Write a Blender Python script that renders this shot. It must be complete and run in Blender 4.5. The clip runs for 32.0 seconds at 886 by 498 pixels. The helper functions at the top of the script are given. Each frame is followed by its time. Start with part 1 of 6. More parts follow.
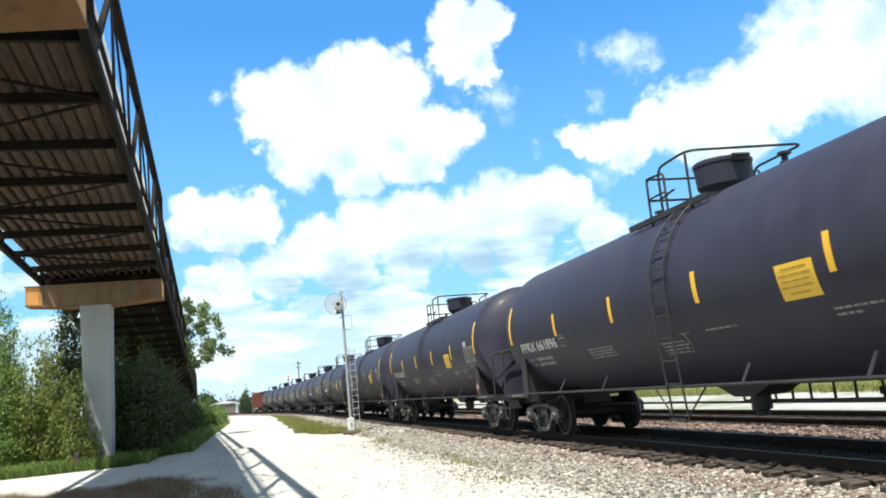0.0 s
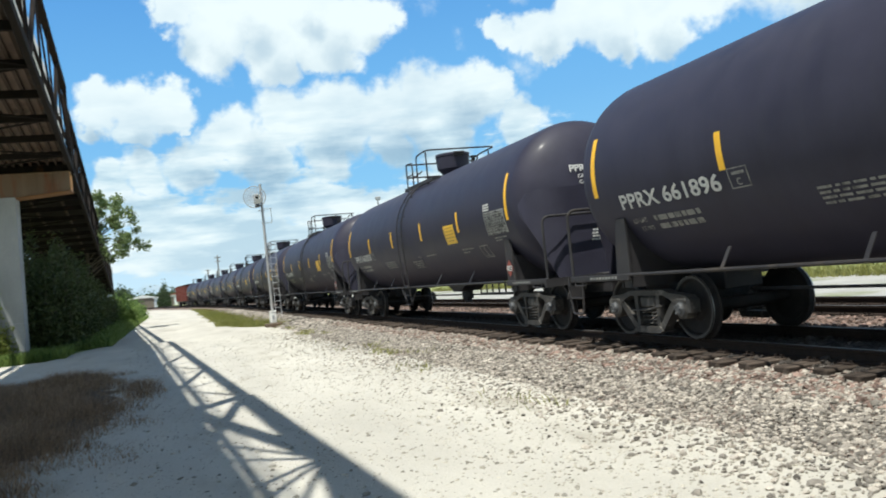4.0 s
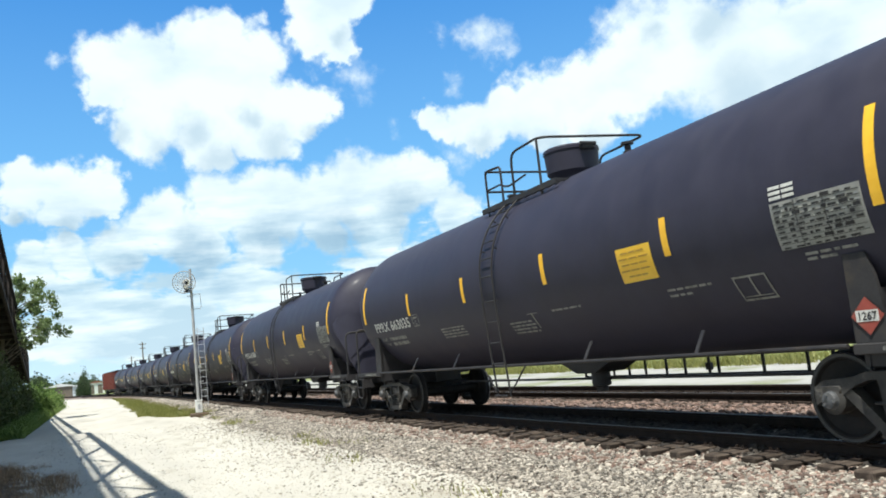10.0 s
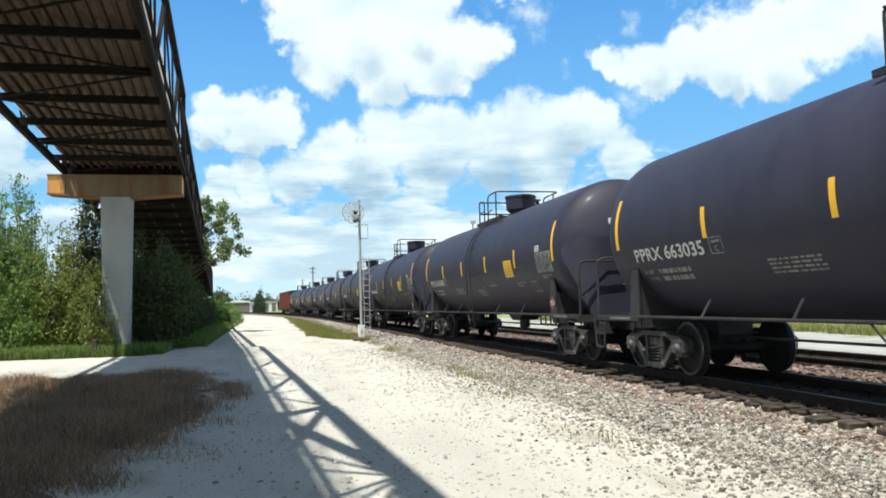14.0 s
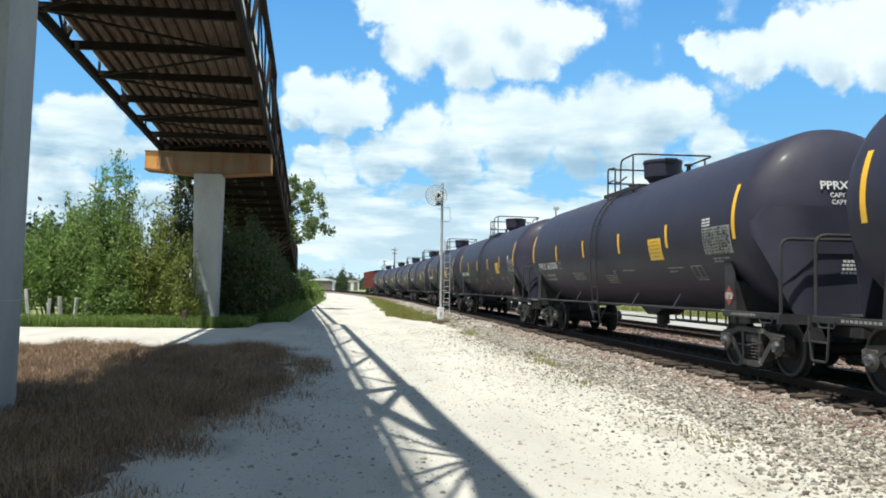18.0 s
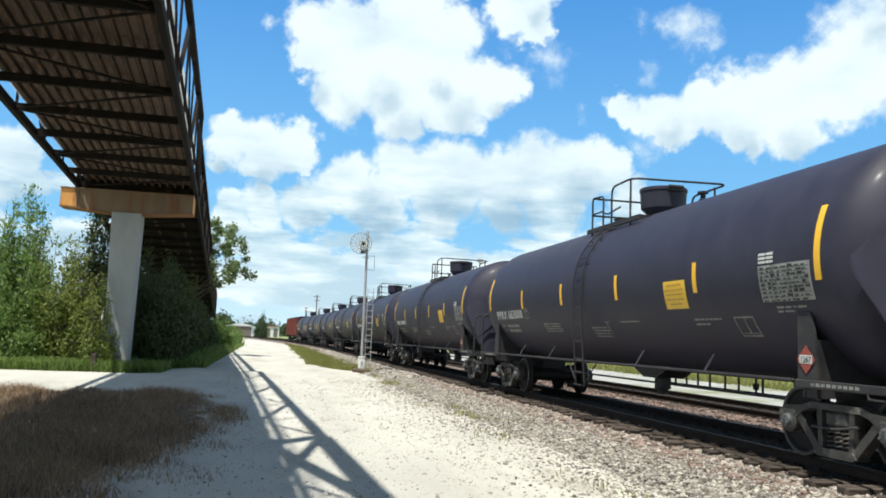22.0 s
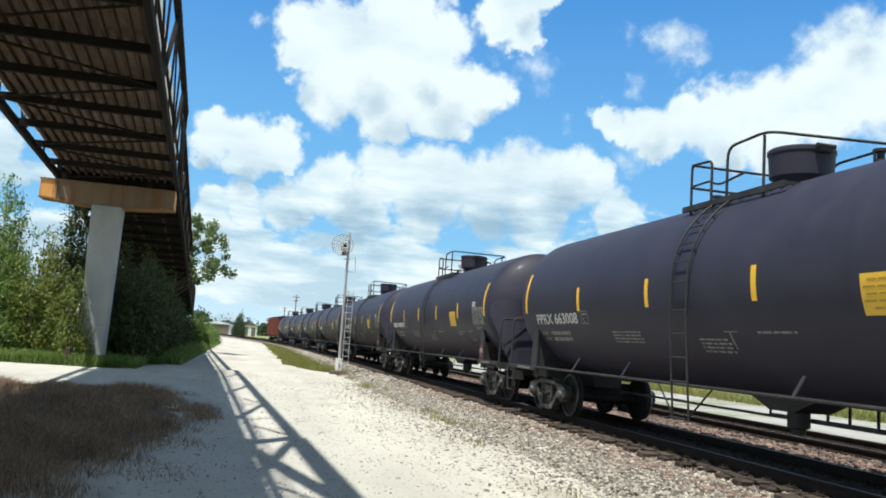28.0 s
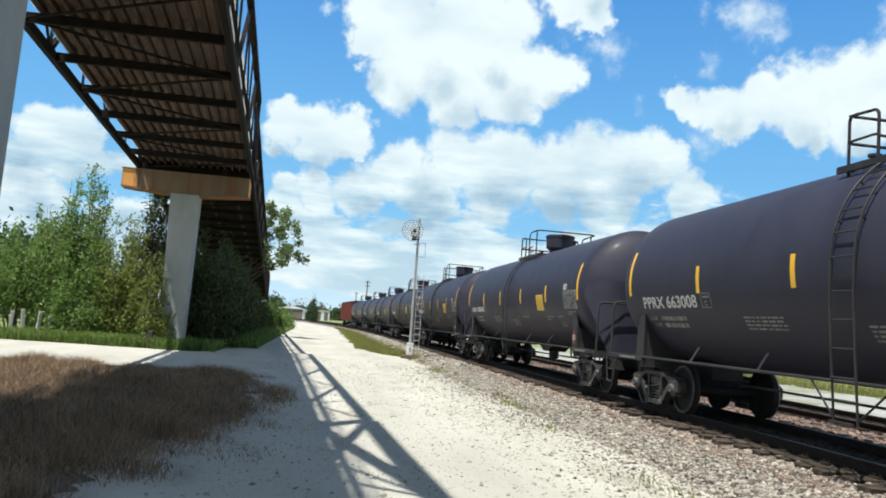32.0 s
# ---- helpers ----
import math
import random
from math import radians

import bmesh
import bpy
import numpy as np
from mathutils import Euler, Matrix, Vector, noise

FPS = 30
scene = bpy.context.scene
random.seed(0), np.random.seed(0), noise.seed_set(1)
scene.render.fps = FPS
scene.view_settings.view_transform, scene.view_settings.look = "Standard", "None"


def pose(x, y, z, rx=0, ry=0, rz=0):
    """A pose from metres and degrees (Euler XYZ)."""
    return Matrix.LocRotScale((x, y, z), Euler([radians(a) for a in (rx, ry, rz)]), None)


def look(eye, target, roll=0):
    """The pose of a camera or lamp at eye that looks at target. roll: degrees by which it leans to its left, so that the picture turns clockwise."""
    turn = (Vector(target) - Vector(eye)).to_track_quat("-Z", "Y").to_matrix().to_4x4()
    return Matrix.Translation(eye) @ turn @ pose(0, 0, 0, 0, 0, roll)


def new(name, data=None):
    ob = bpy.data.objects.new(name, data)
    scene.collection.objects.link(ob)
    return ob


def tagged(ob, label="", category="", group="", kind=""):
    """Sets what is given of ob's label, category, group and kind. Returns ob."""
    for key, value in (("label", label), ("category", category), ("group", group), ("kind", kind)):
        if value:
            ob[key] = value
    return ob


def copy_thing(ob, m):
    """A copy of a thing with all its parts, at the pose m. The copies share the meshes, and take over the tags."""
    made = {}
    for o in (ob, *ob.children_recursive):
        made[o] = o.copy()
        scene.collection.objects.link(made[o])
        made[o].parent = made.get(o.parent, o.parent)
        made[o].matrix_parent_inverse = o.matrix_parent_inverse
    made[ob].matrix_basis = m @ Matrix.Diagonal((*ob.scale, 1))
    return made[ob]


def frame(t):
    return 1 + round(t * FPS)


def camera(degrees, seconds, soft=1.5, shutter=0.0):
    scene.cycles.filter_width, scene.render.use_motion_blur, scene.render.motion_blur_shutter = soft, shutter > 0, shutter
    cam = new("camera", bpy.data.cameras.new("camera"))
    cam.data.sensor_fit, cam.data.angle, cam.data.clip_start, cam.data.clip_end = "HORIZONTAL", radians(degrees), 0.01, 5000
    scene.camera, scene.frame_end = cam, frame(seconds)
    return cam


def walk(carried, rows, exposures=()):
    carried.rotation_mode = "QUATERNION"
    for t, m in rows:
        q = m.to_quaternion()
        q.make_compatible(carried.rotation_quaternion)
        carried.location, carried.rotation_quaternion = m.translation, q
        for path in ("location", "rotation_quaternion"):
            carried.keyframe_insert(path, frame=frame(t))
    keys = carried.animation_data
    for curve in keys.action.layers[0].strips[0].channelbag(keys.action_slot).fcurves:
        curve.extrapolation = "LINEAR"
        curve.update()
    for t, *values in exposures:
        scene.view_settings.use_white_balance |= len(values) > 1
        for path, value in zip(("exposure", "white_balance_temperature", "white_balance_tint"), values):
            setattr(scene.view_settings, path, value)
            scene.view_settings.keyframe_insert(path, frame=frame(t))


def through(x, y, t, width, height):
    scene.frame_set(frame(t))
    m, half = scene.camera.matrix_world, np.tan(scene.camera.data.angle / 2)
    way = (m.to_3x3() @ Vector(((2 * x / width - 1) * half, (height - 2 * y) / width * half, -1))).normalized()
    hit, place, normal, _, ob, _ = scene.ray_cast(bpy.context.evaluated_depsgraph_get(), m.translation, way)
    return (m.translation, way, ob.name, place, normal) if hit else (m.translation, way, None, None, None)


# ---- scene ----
cam = camera(56.44, 32.0, soft=1.8, shutter=0.2)
EYE = (0.0, 0.0, 1.75)
# seconds, yaw, pitch, roll of the hand-held camera, and the y of the middle of the first tank car
ROWS = [
    (0, -13.91, 9.51, -5.60, 12.24), (0.5, -12.77, 8.41, -3.38, 11.01), (1, -14.88, 7.44, -3.25, 9.78), (1.5, -15.14, 10.69, -3.77, 8.69),
    (2, -14.83, 12.25, -6.42, 7.58), (2.5, -9.31, 3.40, -5.40, 6.68), (3, -7.18, 0.30, -5.79, 5.86), (3.5, -11.51, 0.71, -6.98, 4.89),
    (4, -18.59, 1.58, -6.10, 3.94), (4.5, -22.51, 3.88, -6.83, 3.02), (6.5, -24.00, 5.82, -7.05, -0.30), (7, -24.95, 6.58, -6.49, -1.14),
    (7.5, -22.74, 7.18, -6.97, -1.92), (8, -22.87, 8.65, -6.73, -2.71), (8.5, -23.14, 8.16, -6.31, -3.53), (9, -22.71, 7.06, -6.24, -4.29),
    (9.5, -23.38, 7.46, -6.08, -5.06), (10, -23.80, 7.11, -6.02, -5.84), (10.5, -23.70, 6.51, -5.59, -6.58), (11, -22.82, 4.82, -6.48, -7.25),
    (11.5, -23.19, 5.71, -6.07, -7.93), (12, -23.33, 5.59, -5.29, -8.62), (12.5, -20.82, 4.30, -6.43, -9.30), (13, -16.76, 5.59, -4.02, -9.89),
    (13.5, -12.90, 3.53, -3.07, -10.61), (15.5, -13.61, 4.27, 2.68, -13.39), (16, -10.67, 2.38, 1.13, -13.91), (16.5, -8.39, 2.29, 0.48, -14.41),
    (17, -7.77, 3.20, 0.55, -14.92), (17.5, -7.40, 2.66, 0.62, -15.48), (18, -6.66, 2.67, 0.81, -15.97), (18.5, -6.11, 2.76, 0.50, -16.50),
    (19, -4.77, 2.04, 0.56, -16.92), (19.5, -5.88, 2.48, 1.00, -17.55), (20, -7.83, 2.76, 2.39, -18.14), (20.5, -9.59, 3.31, 3.15, -18.72),
    (21, -11.10, 4.10, 0.81, -19.30), (21.5, -10.94, 5.70, 2.06, -19.79), (22, -11.84, 6.24, 2.25, -20.32), (22.5, -12.48, 6.31, 1.86, -20.80),
    (23, -14.04, 7.05, 2.49, -21.29), (23.5, -16.74, 7.68, 2.91, -21.81), (24, -17.87, 5.70, 0.78, -22.26), (24.5, -18.80, 7.11, 4.72, -22.68),
    (26.5, -17.71, 8.69, 5.51, -24.32), (27, -16.89, 8.88, 4.08, -24.67), (27.5, -15.51, 7.79, 3.54, -24.99), (28, -13.11, 6.64, 4.06, -25.28),
    (28.5, -13.47, 6.53, 3.26, -25.62), (29, -13.76, 6.58, 2.63, -25.94), (29.5, -11.87, 6.72, 4.07, -26.19), (30, -10.61, 6.73, 3.76, -26.43),
    (30.5, -7.88, 6.22, 2.95, -26.61), (31, -7.22, 5.66, 3.90, -26.82), (31.5, -6.53, 5.38, 4.16, -27.00), (32, -8.34, 5.25, 4.22, -27.27),
]
PATH = [(t, pose(*EYE, 90 + pitch, 0, yaw) @ pose(0, 0, 0, 0, 0, roll)) for t, yaw, pitch, roll, _ in ROWS]
# the camera's own exposure starts bright and settles
walk(cam, PATH, [(0.0, 0.74, 6490, 5), (0.6, 0.46, 6490, 5), (1.0, 0.35, 6490, 5), (2.0, 0.36, 6490, 5), (3.0, 0.37, 6490, 5), (4.0, 0.34, 6490, 5), (8.0, 0.48, 6490, 5), (13.0, 0.46, 6490, 5), (19.0, 0.43, 6490, 5), (23.0, 0.41, 6490, 5), (32.0, 0.34, 6490, 5)])

# ---- light: summer noon, the sun high on the left ----
SUN_TO = Vector((-0.285, -0.28, 1.0)).normalized()
sun = new("sun", bpy.data.lights.new("sun", "SUN"))
sun.data.energy, sun.data.angle, sun.data.color = 5.0, radians(0.53), (1.0, 0.955, 0.88)
sun.matrix_world = look(SUN_TO * 60, (0, 0, 0))


class Nodes:
    """A short way to write node trees."""

    def __init__(self, tree):
        self.t = tree

    def n(self, kind, ins=None, op=None, data_type=None, blend=None, clamp=False):
        nd = self.t.nodes.new(kind)
        if op:
            nd.operation = op
        if data_type:
            nd.data_type = data_type
        if blend:
            nd.blend_type = blend
        if clamp:
            nd.use_clamp = True
        for k, v in (ins or {}).items():
            if isinstance(v, bpy.types.NodeSocket):
                self.t.links.new(v, nd.inputs[k])
            else:
                nd.inputs[k].default_value = v
        return nd

    def math(self, op, a, b=0.0, c=0.0, clamp=False):
        return self.n("ShaderNodeMath", {0: a, 1: b, 2: c}, op=op, clamp=clamp).outputs[0]

    def vec(self, op, a, b=(0, 0, 0)):
        nd = self.n("ShaderNodeVectorMath", {0: a, 1: b}, op=op)
        return nd.outputs["Value"] if op in ("LENGTH", "DOT_PRODUCT", "DISTANCE") else nd.outputs[0]

    def noise(self, vector, scale, detail=5.0, rough=0.55, distortion=0.0):
        return self.n("ShaderNodeTexNoise", {"Vector": vector, "Scale": scale, "Detail": detail, "Roughness": rough, "Distortion": distortion})

    def ramp(self, value, stops, ease="LINEAR"):
        nd = self.n("ShaderNodeValToRGB", {0: value})
        el = nd.color_ramp.elements
        nd.color_ramp.interpolation = ease
        while len(el) < len(stops):
            el.new(0.5)
        for e, (at, c) in zip(el, stops):
            e.position = at
            e.color = (*c, 1) if isinstance(c, tuple) else (c, c, c, 1)
        return nd.outputs[0]

    def mix(self, f, a, b, blend="MIX"):
        nd = self.n("ShaderNodeMix", data_type="RGBA", blend=blend)
        for i, v in ((0, f), (6, a), (7, b)):
            if isinstance(v, bpy.types.NodeSocket):
                self.t.links.new(v, nd.inputs[i])
            else:
                nd.inputs[i].default_value = v if i == 0 else (*v[:3], 1)
        return nd.outputs[2]


# ---- sky with fair-weather clouds: azimuth (left is plus), elevation, size, all in degrees ----
HEAP = [(-1.9, 20.2, 2.3), (-4.7, 20.1, 2.5), (-8.3, 22, 2.3), (-10.1, 22.7, 1.7), (-11.5, 20.6, 2.4), (-8, 18.4, 3.2), (-11.6, 17.7, 2.9), (-14.9, 17.3, 2.1),
        (-4.6, 16.7, 2.5), (-8.5, 15.4, 2.1), (-12, 15.5, 1.9), (-1.2, 18.6, 1.3)]
TOWER = [(-16.3, 24.9, 1.9), (-18.5, 24.9, 1.7), (-17.4, 22.7, 1.9), (-18.1, 21, 1.1), (-15.5, 22.6, 1.5), (-19, 18.8, 1.5, 0.35), (-16.1, 20.6, 1, 0.4),
         (-12.3, 23.8, 0.7, 0.5), (-28.5, 21.2, 1.5, 0.5), (-29.3, 19.8, 1.2, 0.45), (-27, 21.3, 0.9, 0.35), (-25.5, 18.7, 0.8, 0.3), (-25.3, 21.4, 0.6, 0.2)]
BANK = [(-24.3, 15.9, 1.2), (-26.6, 15.7, 1.7), (-29.2, 15.7, 2.1), (-31.9, 16.1, 2.2), (-34.6, 16.1, 2.3), (-37.3, 16.9, 2.6), (-39.8, 17.9, 2.6), (-39.4, 21.5, 1.3, 0.6),
        (-37.7, 20.8, 1.2, 0.5), (-36.2, 20.7, 0.7, 0.4), (-34.9, 13.7, 1.9), (-27.8, 14.2, 1.3), (-31.9, 13.9, 1.5), (-25.2, 13.3, 1.3, 0.4), (-21.2, 15.5, 0.8, 0.25)]
PUFF = [(3, 12.8, 1.7), (0.8, 12.9, 1.6), (-1.2, 12.4, 1.6), (0.9, 11.2, 1.3), (4, 12.2, 1.1), (-2.3, 11.3, 0.8)]
SHELF = [(-5.3, 10.4, 1.6), (-8.9, 11.1, 1.7), (-8.3, 12.7, 1.2, 0.6), (-12.1, 11, 1.9), (-15.3, 10.9, 2), (-18.6, 11.4, 2.2), (-21.3, 11.9, 1.8), (-23.4, 11.8, 1.2),
         (-6.8, 8.8, 1.5), (-11.1, 8.6, 1.5), (-15.5, 8.7, 1.5), (-19.5, 9, 1.6), (-2.5, 8.7, 1.5), (0.5, 8.4, 1.3), (3.1, 8, 1.1), (-25.5, 9.7, 1.5)]
BANK_END = [(-39.8, 18.4, 2.8), (-42.8, 18.1, 3.4), (-46.1, 16, 4.2), (-51.4, 16.5, 4.1), (-44.8, 12.2, 2.2), (-34.8, 16.6, 2.3), (-49, 12.1, 4.1), (-54.5, 13.6, 4.5),
            (-37.4, 20.8, 1.1, 0.5)]
WEST = [(18.9, 10.1, 1.3), (17.1, 10.2, 1.4), (15.5, 9.3, 1.1), (19.5, 8.6, 1.4), (16.7, 8.4, 1.2), (19.8, 6.3, 1.2), (18.1, 6, 1.2), (19.9, 4.2, 1.2), (14.1, 8.6, 0.8),
        (12.9, 5.9, 1)]
BASES_HIGH = [(-12.7, 15, 1.5), (-9.2, 14.1, 1.5), (-5.5, 14.9, 1.3), (-7.4, 16.5, 1.3), (-2.6, 16, 0.9), (-15.8, 15.3, 0.9), (-11.1, 17, 1), (-1.1, 10.4, 0.8), (1.2, 10, 1),
              (3.3, 10.8, 0.7), (-7.1, 8.5, 1.4), (-11.9, 8.7, 1.6), (-17.1, 8.9, 1.6), (-21.6, 9.9, 1.4)]
BASES_LOW = [(-18.3, 21.7, 0.8), (-2.4, 7.6, 1.1), (-27.3, 13.9, 1.1), (-31.8, 13.2, 1.1), (-35.5, 13, 1.4), (-45.2, 21.6, 2.3), (-44, 19.3, 1.5), (-39.9, 19.5, 0.9),
             (-45.2, 14.4, 2.9), (-49.8, 13, 3.1), (16.1, 7.4, 1), (19.2, 7.2, 1.1), (18.1, 5.1, 0.9)]
world = bpy.data.worlds.new("world")
scene.world = world
world.use_nodes = True
world.node_tree.nodes.clear()
w = Nodes(world.node_tree)
way = w.n("ShaderNodeTexCoord").outputs["Generated"]
air = w.n("ShaderNodeTexSky")
air.sky_type, air.sun_disc, air.sun_elevation, air.sun_rotation = "NISHITA", False, math.asin(SUN_TO.z), math.atan2(SUN_TO.x, SUN_TO.y)
air.altitude, air.air_density, air.dust_density, air.ozone_density = 250.0, 1.0, 0.6, 2.2
sky = air.outputs[0]
def jitter(scale, amount, detail=4.0, rough=0.55):
    n_ = w.vec("SUBTRACT", w.noise(way, scale, detail, rough).outputs["Color"], (0.5, 0.5, 0.5))
    return w.vec("MULTIPLY", n_, (amount, amount, amount))


def puffs(at, blobs, swell, blend):
    """The soft union of round puffs; a fourth number thins a puff."""
    union = None
    for az, el, size, *thin in blobs:
        a, e = radians(az), radians(el)
        c = (-math.sin(a) * math.cos(e), math.cos(a) * math.cos(e), math.sin(e))
        d = w.math("MULTIPLY_ADD", w.vec("DISTANCE", at, c), -1 / (math.tan(radians(size)) * swell), 1.0)
        if thin:
            d = w.math("MULTIPLY", d, 0.65 * thin[0])
        union = d if union is None else w.math("SMOOTH_MAX", union, d, blend)
    return union


bent = w.vec("ADD", way, w.vec("ADD", jitter(14.0, 0.075), w.vec("ADD", jitter(38.0, 0.032, 4.0, 0.55), jitter(110.0, 0.008, 4.0, 0.6))))
field = w.math("MAXIMUM", puffs(bent, HEAP + TOWER, 1.17, 0.20), puffs(bent, BANK + PUFF + BANK_END, 1.24, 0.22))
field = w.math("MAXIMUM", field, puffs(bent, SHELF + WEST, 1.46, 0.30))
shade = puffs(w.vec("ADD", way, w.vec("ADD", jitter(16.0, 0.06), jitter(45.0, 0.022))), BASES_HIGH + BASES_LOW, 1.6, 0.3)
up = w.n("ShaderNodeSeparateXYZ", {0: way}).outputs["Z"]
# flat layers of cloud low over the horizon, and a loose cover over the rest of the sky
low = w.noise(w.vec("MULTIPLY", way, (9.0, 9.0, 26.0)), 1.0, 8.0, 0.58).outputs["Fac"]
low = w.math("SUBTRACT", low, w.math("MULTIPLY", w.math("ABSOLUTE", w.math("SUBTRACT", up, 0.07)), 2.8))
low = w.math("MULTIPLY", w.math("SUBTRACT", low, 0.285), 3.4)
# unseen cover overhead and behind, thickened to whiten the skylight
far = w.noise(w.vec("ADD", way, (3.1, 0.7, 0.2)), 3.2, 7.0, 0.6).outputs["Fac"]
behind = w.n("ShaderNodeSeparateXYZ", {0: way}).outputs["Y"]
far = w.math("SUBTRACT", w.math("MULTIPLY", w.math("SUBTRACT", far, 0.44), 5.0), w.math("MULTIPLY", w.math("MAXIMUM", w.math("SUBTRACT", behind, 0.32), 0.0), 12.0))
field = w.math("MAXIMUM", w.math("MAXIMUM", field, low), far)
fray = w.noise(way, 60.0, 6.0, 0.65).outputs["Fac"]
field = w.math("ADD", field, w.math("MULTIPLY", w.math("SUBTRACT", fray, 0.5), 0.24))
soft_edge = w.n("ShaderNodeMapRange", {"Value": field, "From Min": 0.0, "From Max": 0.36})
soft_edge.interpolation_type = "SMOOTHSTEP"
mask = soft_edge.outputs[0]
body = w.noise(w.vec("MULTIPLY", w.vec("ADD", way, (0, 0, 0.03)), (1, 1, 1.7)), 9.0, 4.0, 0.5).outputs["Fac"]
body = w.ramp(body, [(0.30, (0.78, 0.84, 0.90)), (0.44, (0.93, 0.95, 0.97)), (0.54, (1.0, 1.0, 1.0))])
grey = w.n("ShaderNodeMapRange", {"Value": shade, "From Min": 0.0, "From Max": 0.95, "To Max": 0.8})
grey.interpolation_type = "SMOOTHSTEP"
body = w.mix(grey.outputs[0], body, (0.56, 0.66, 0.76))
flat = w.noise(w.vec("MULTIPLY", w.vec("ADD", way, (0, 0, 0.012)), (7.0, 7.0, 34.0)), 1.0, 6.0, 0.55).outputs["Fac"]
flat = w.ramp(flat, [(0.42, (0.46, 0.62, 0.75)), (0.51, (0.72, 0.82, 0.89)), (0.60, (1, 1, 1))])
base = w.mix(w.ramp(up, [(0.02, 0.65), (0.14, 0.9), (0.24, 0.0)]), (1, 1, 1), flat)
white = w.vec("MULTIPLY", w.mix(1.0, body, base, "MULTIPLY"), (7.1, 7.85, 8.25))
blue = w.mix(0.92, sky, (0.58, 2.80, 6.85))
haze = w.ramp(up, [(0.0, 0.95), (0.10, 0.64), (0.20, 0.36), (0.42, 0.0)])
blue = w.mix(haze, blue, w.mix(w.ramp(up, [(0.03, 1.0), (0.11, 0.0)]), (3.1, 6.0, 8.0), (5.4, 7.1, 8.2)))
# the clear sky deepens towards the zenith
deep = w.ramp(up, [(0.24, (1, 1, 1)), (0.46, (1.0, 0.84, 0.87)), (0.85, (0.58, 0.34, 0.27))])
blue = w.mix(1.0, blue, deep, "MULTIPLY")
# unseen clouds overhead are greyed and dimmed to hold the skylight down
white = w.mix(1.0, white, w.ramp(up, [(0.46, 1.0), (0.58, 0.66), (0.85, 0.36)]), "MULTIPLY")
colour = w.mix(mask, blue, white)
bg = w.n("ShaderNodeBackground", {"Color": colour, "Strength": 0.1})
w.t.links.new(bg.outputs[0], w.n("ShaderNodeOutputWorld").inputs[0])

# ---- materials ----
MATS = {}


def material(name, build):
    m = bpy.data.materials.new(name)
    m.use_nodes = True
    m.node_tree.nodes.clear()
    k = Nodes(m.node_tree)
    p = k.n("ShaderNodeBsdfPrincipled")
    k.t.links.new(p.outputs[0], k.n("ShaderNodeOutputMaterial").inputs[0])
    build(k, p)
    MATS[name] = m
    return m


def surface(name, dark, light, scale=3.0, rough=(0.5, 0.7), metal=0.0, bump=0.15, bump_scale=60.0, stain=None, stain_scale=0.8, island=0.0, stretch=(1, 1, 1), coat=0.0, per_object=0.0, stain_at=0.55, dist=0.01, spec=0.5):
    """A weathered surface: two scales of colour, grain in the relief, optional stains and a tone of its own for every loose piece."""
    def build(k, p):
        at = k.n("ShaderNodeTexCoord").outputs["Object"]
        at = k.vec("MULTIPLY", at, stretch)
        big = k.noise(at, scale, 6.0, 0.6).outputs["Fac"]
        fine = k.noise(at, bump_scale, 4.0, 0.6).outputs["Fac"]
        f = k.math("ADD", k.math("MULTIPLY", big, 0.7), k.math("MULTIPLY", fine, 0.3))
        col = k.ramp(f, [(0.32, dark), (0.68, light)])
        if stain:
            s = k.noise(k.vec("ADD", at, (7.3, 1.1, 4.7)), stain_scale, 7.0, 0.65).outputs["Fac"]
            col = k.mix(k.ramp(s, [(stain_at, 0.0), (stain_at + 0.15, 1.0)]), col, stain)
        if island or per_object:
            rnd = k.n("ShaderNodeNewGeometry").outputs["Random Per Island"] if island else k.n("ShaderNodeObjectInfo").outputs["Random"]
            amount = island or per_object
            g = k.math("ADD", k.math("MULTIPLY", rnd, 2 * amount), 1.0 - amount)
            col = k.vec("MULTIPLY", col, k.n("ShaderNodeCombineXYZ", {0: g, 1: g, 2: g}).outputs[0])
        k.t.links.new(col, p.inputs["Base Color"])
        k.t.links.new(k.ramp(f, [(0.3, rough[0]), (0.7, rough[1])]), p.inputs["Roughness"])
        p.inputs["Metallic"].default_value = metal
        p.inputs["Specular IOR Level"].default_value = spec
        p.inputs["Coat Weight"].default_value = coat
        b = k.n("ShaderNodeBump", {"Strength": bump, "Distance": dist, "Height": fine})
        k.t.links.new(b.outputs[0], p.inputs["Normal"])
    return material(name, build)


def leaf_material(name, dark, light, through=0.35):
    def build(k, p):
        rnd = k.n("ShaderNodeNewGeometry").outputs["Random Per Island"]
        at = k.n("ShaderNodeTexCoord").outputs["Object"]
        big = k.noise(at, 0.8, 3.0).outputs["Fac"]
        f = k.math("ADD", k.math("MULTIPLY", rnd, 0.55), k.math("MULTIPLY", big, 0.45))
        col = k.ramp(f, [(0.15, dark), (0.85, light)])
        k.t.links.new(col, p.inputs["Base Color"])
        p.inputs["Roughness"].default_value = 0.55
        tr = k.n("ShaderNodeBsdfTranslucent", {"Color": col})
        ms = k.n("ShaderNodeMixShader", {0: through, 1: p.outputs[0], 2: tr.outputs[0]})
        out = [n for n in k.t.nodes if n.type == "OUTPUT_MATERIAL"][0]
        k.t.links.new(ms.outputs[0], out.inputs[0])
    return material(name, build)


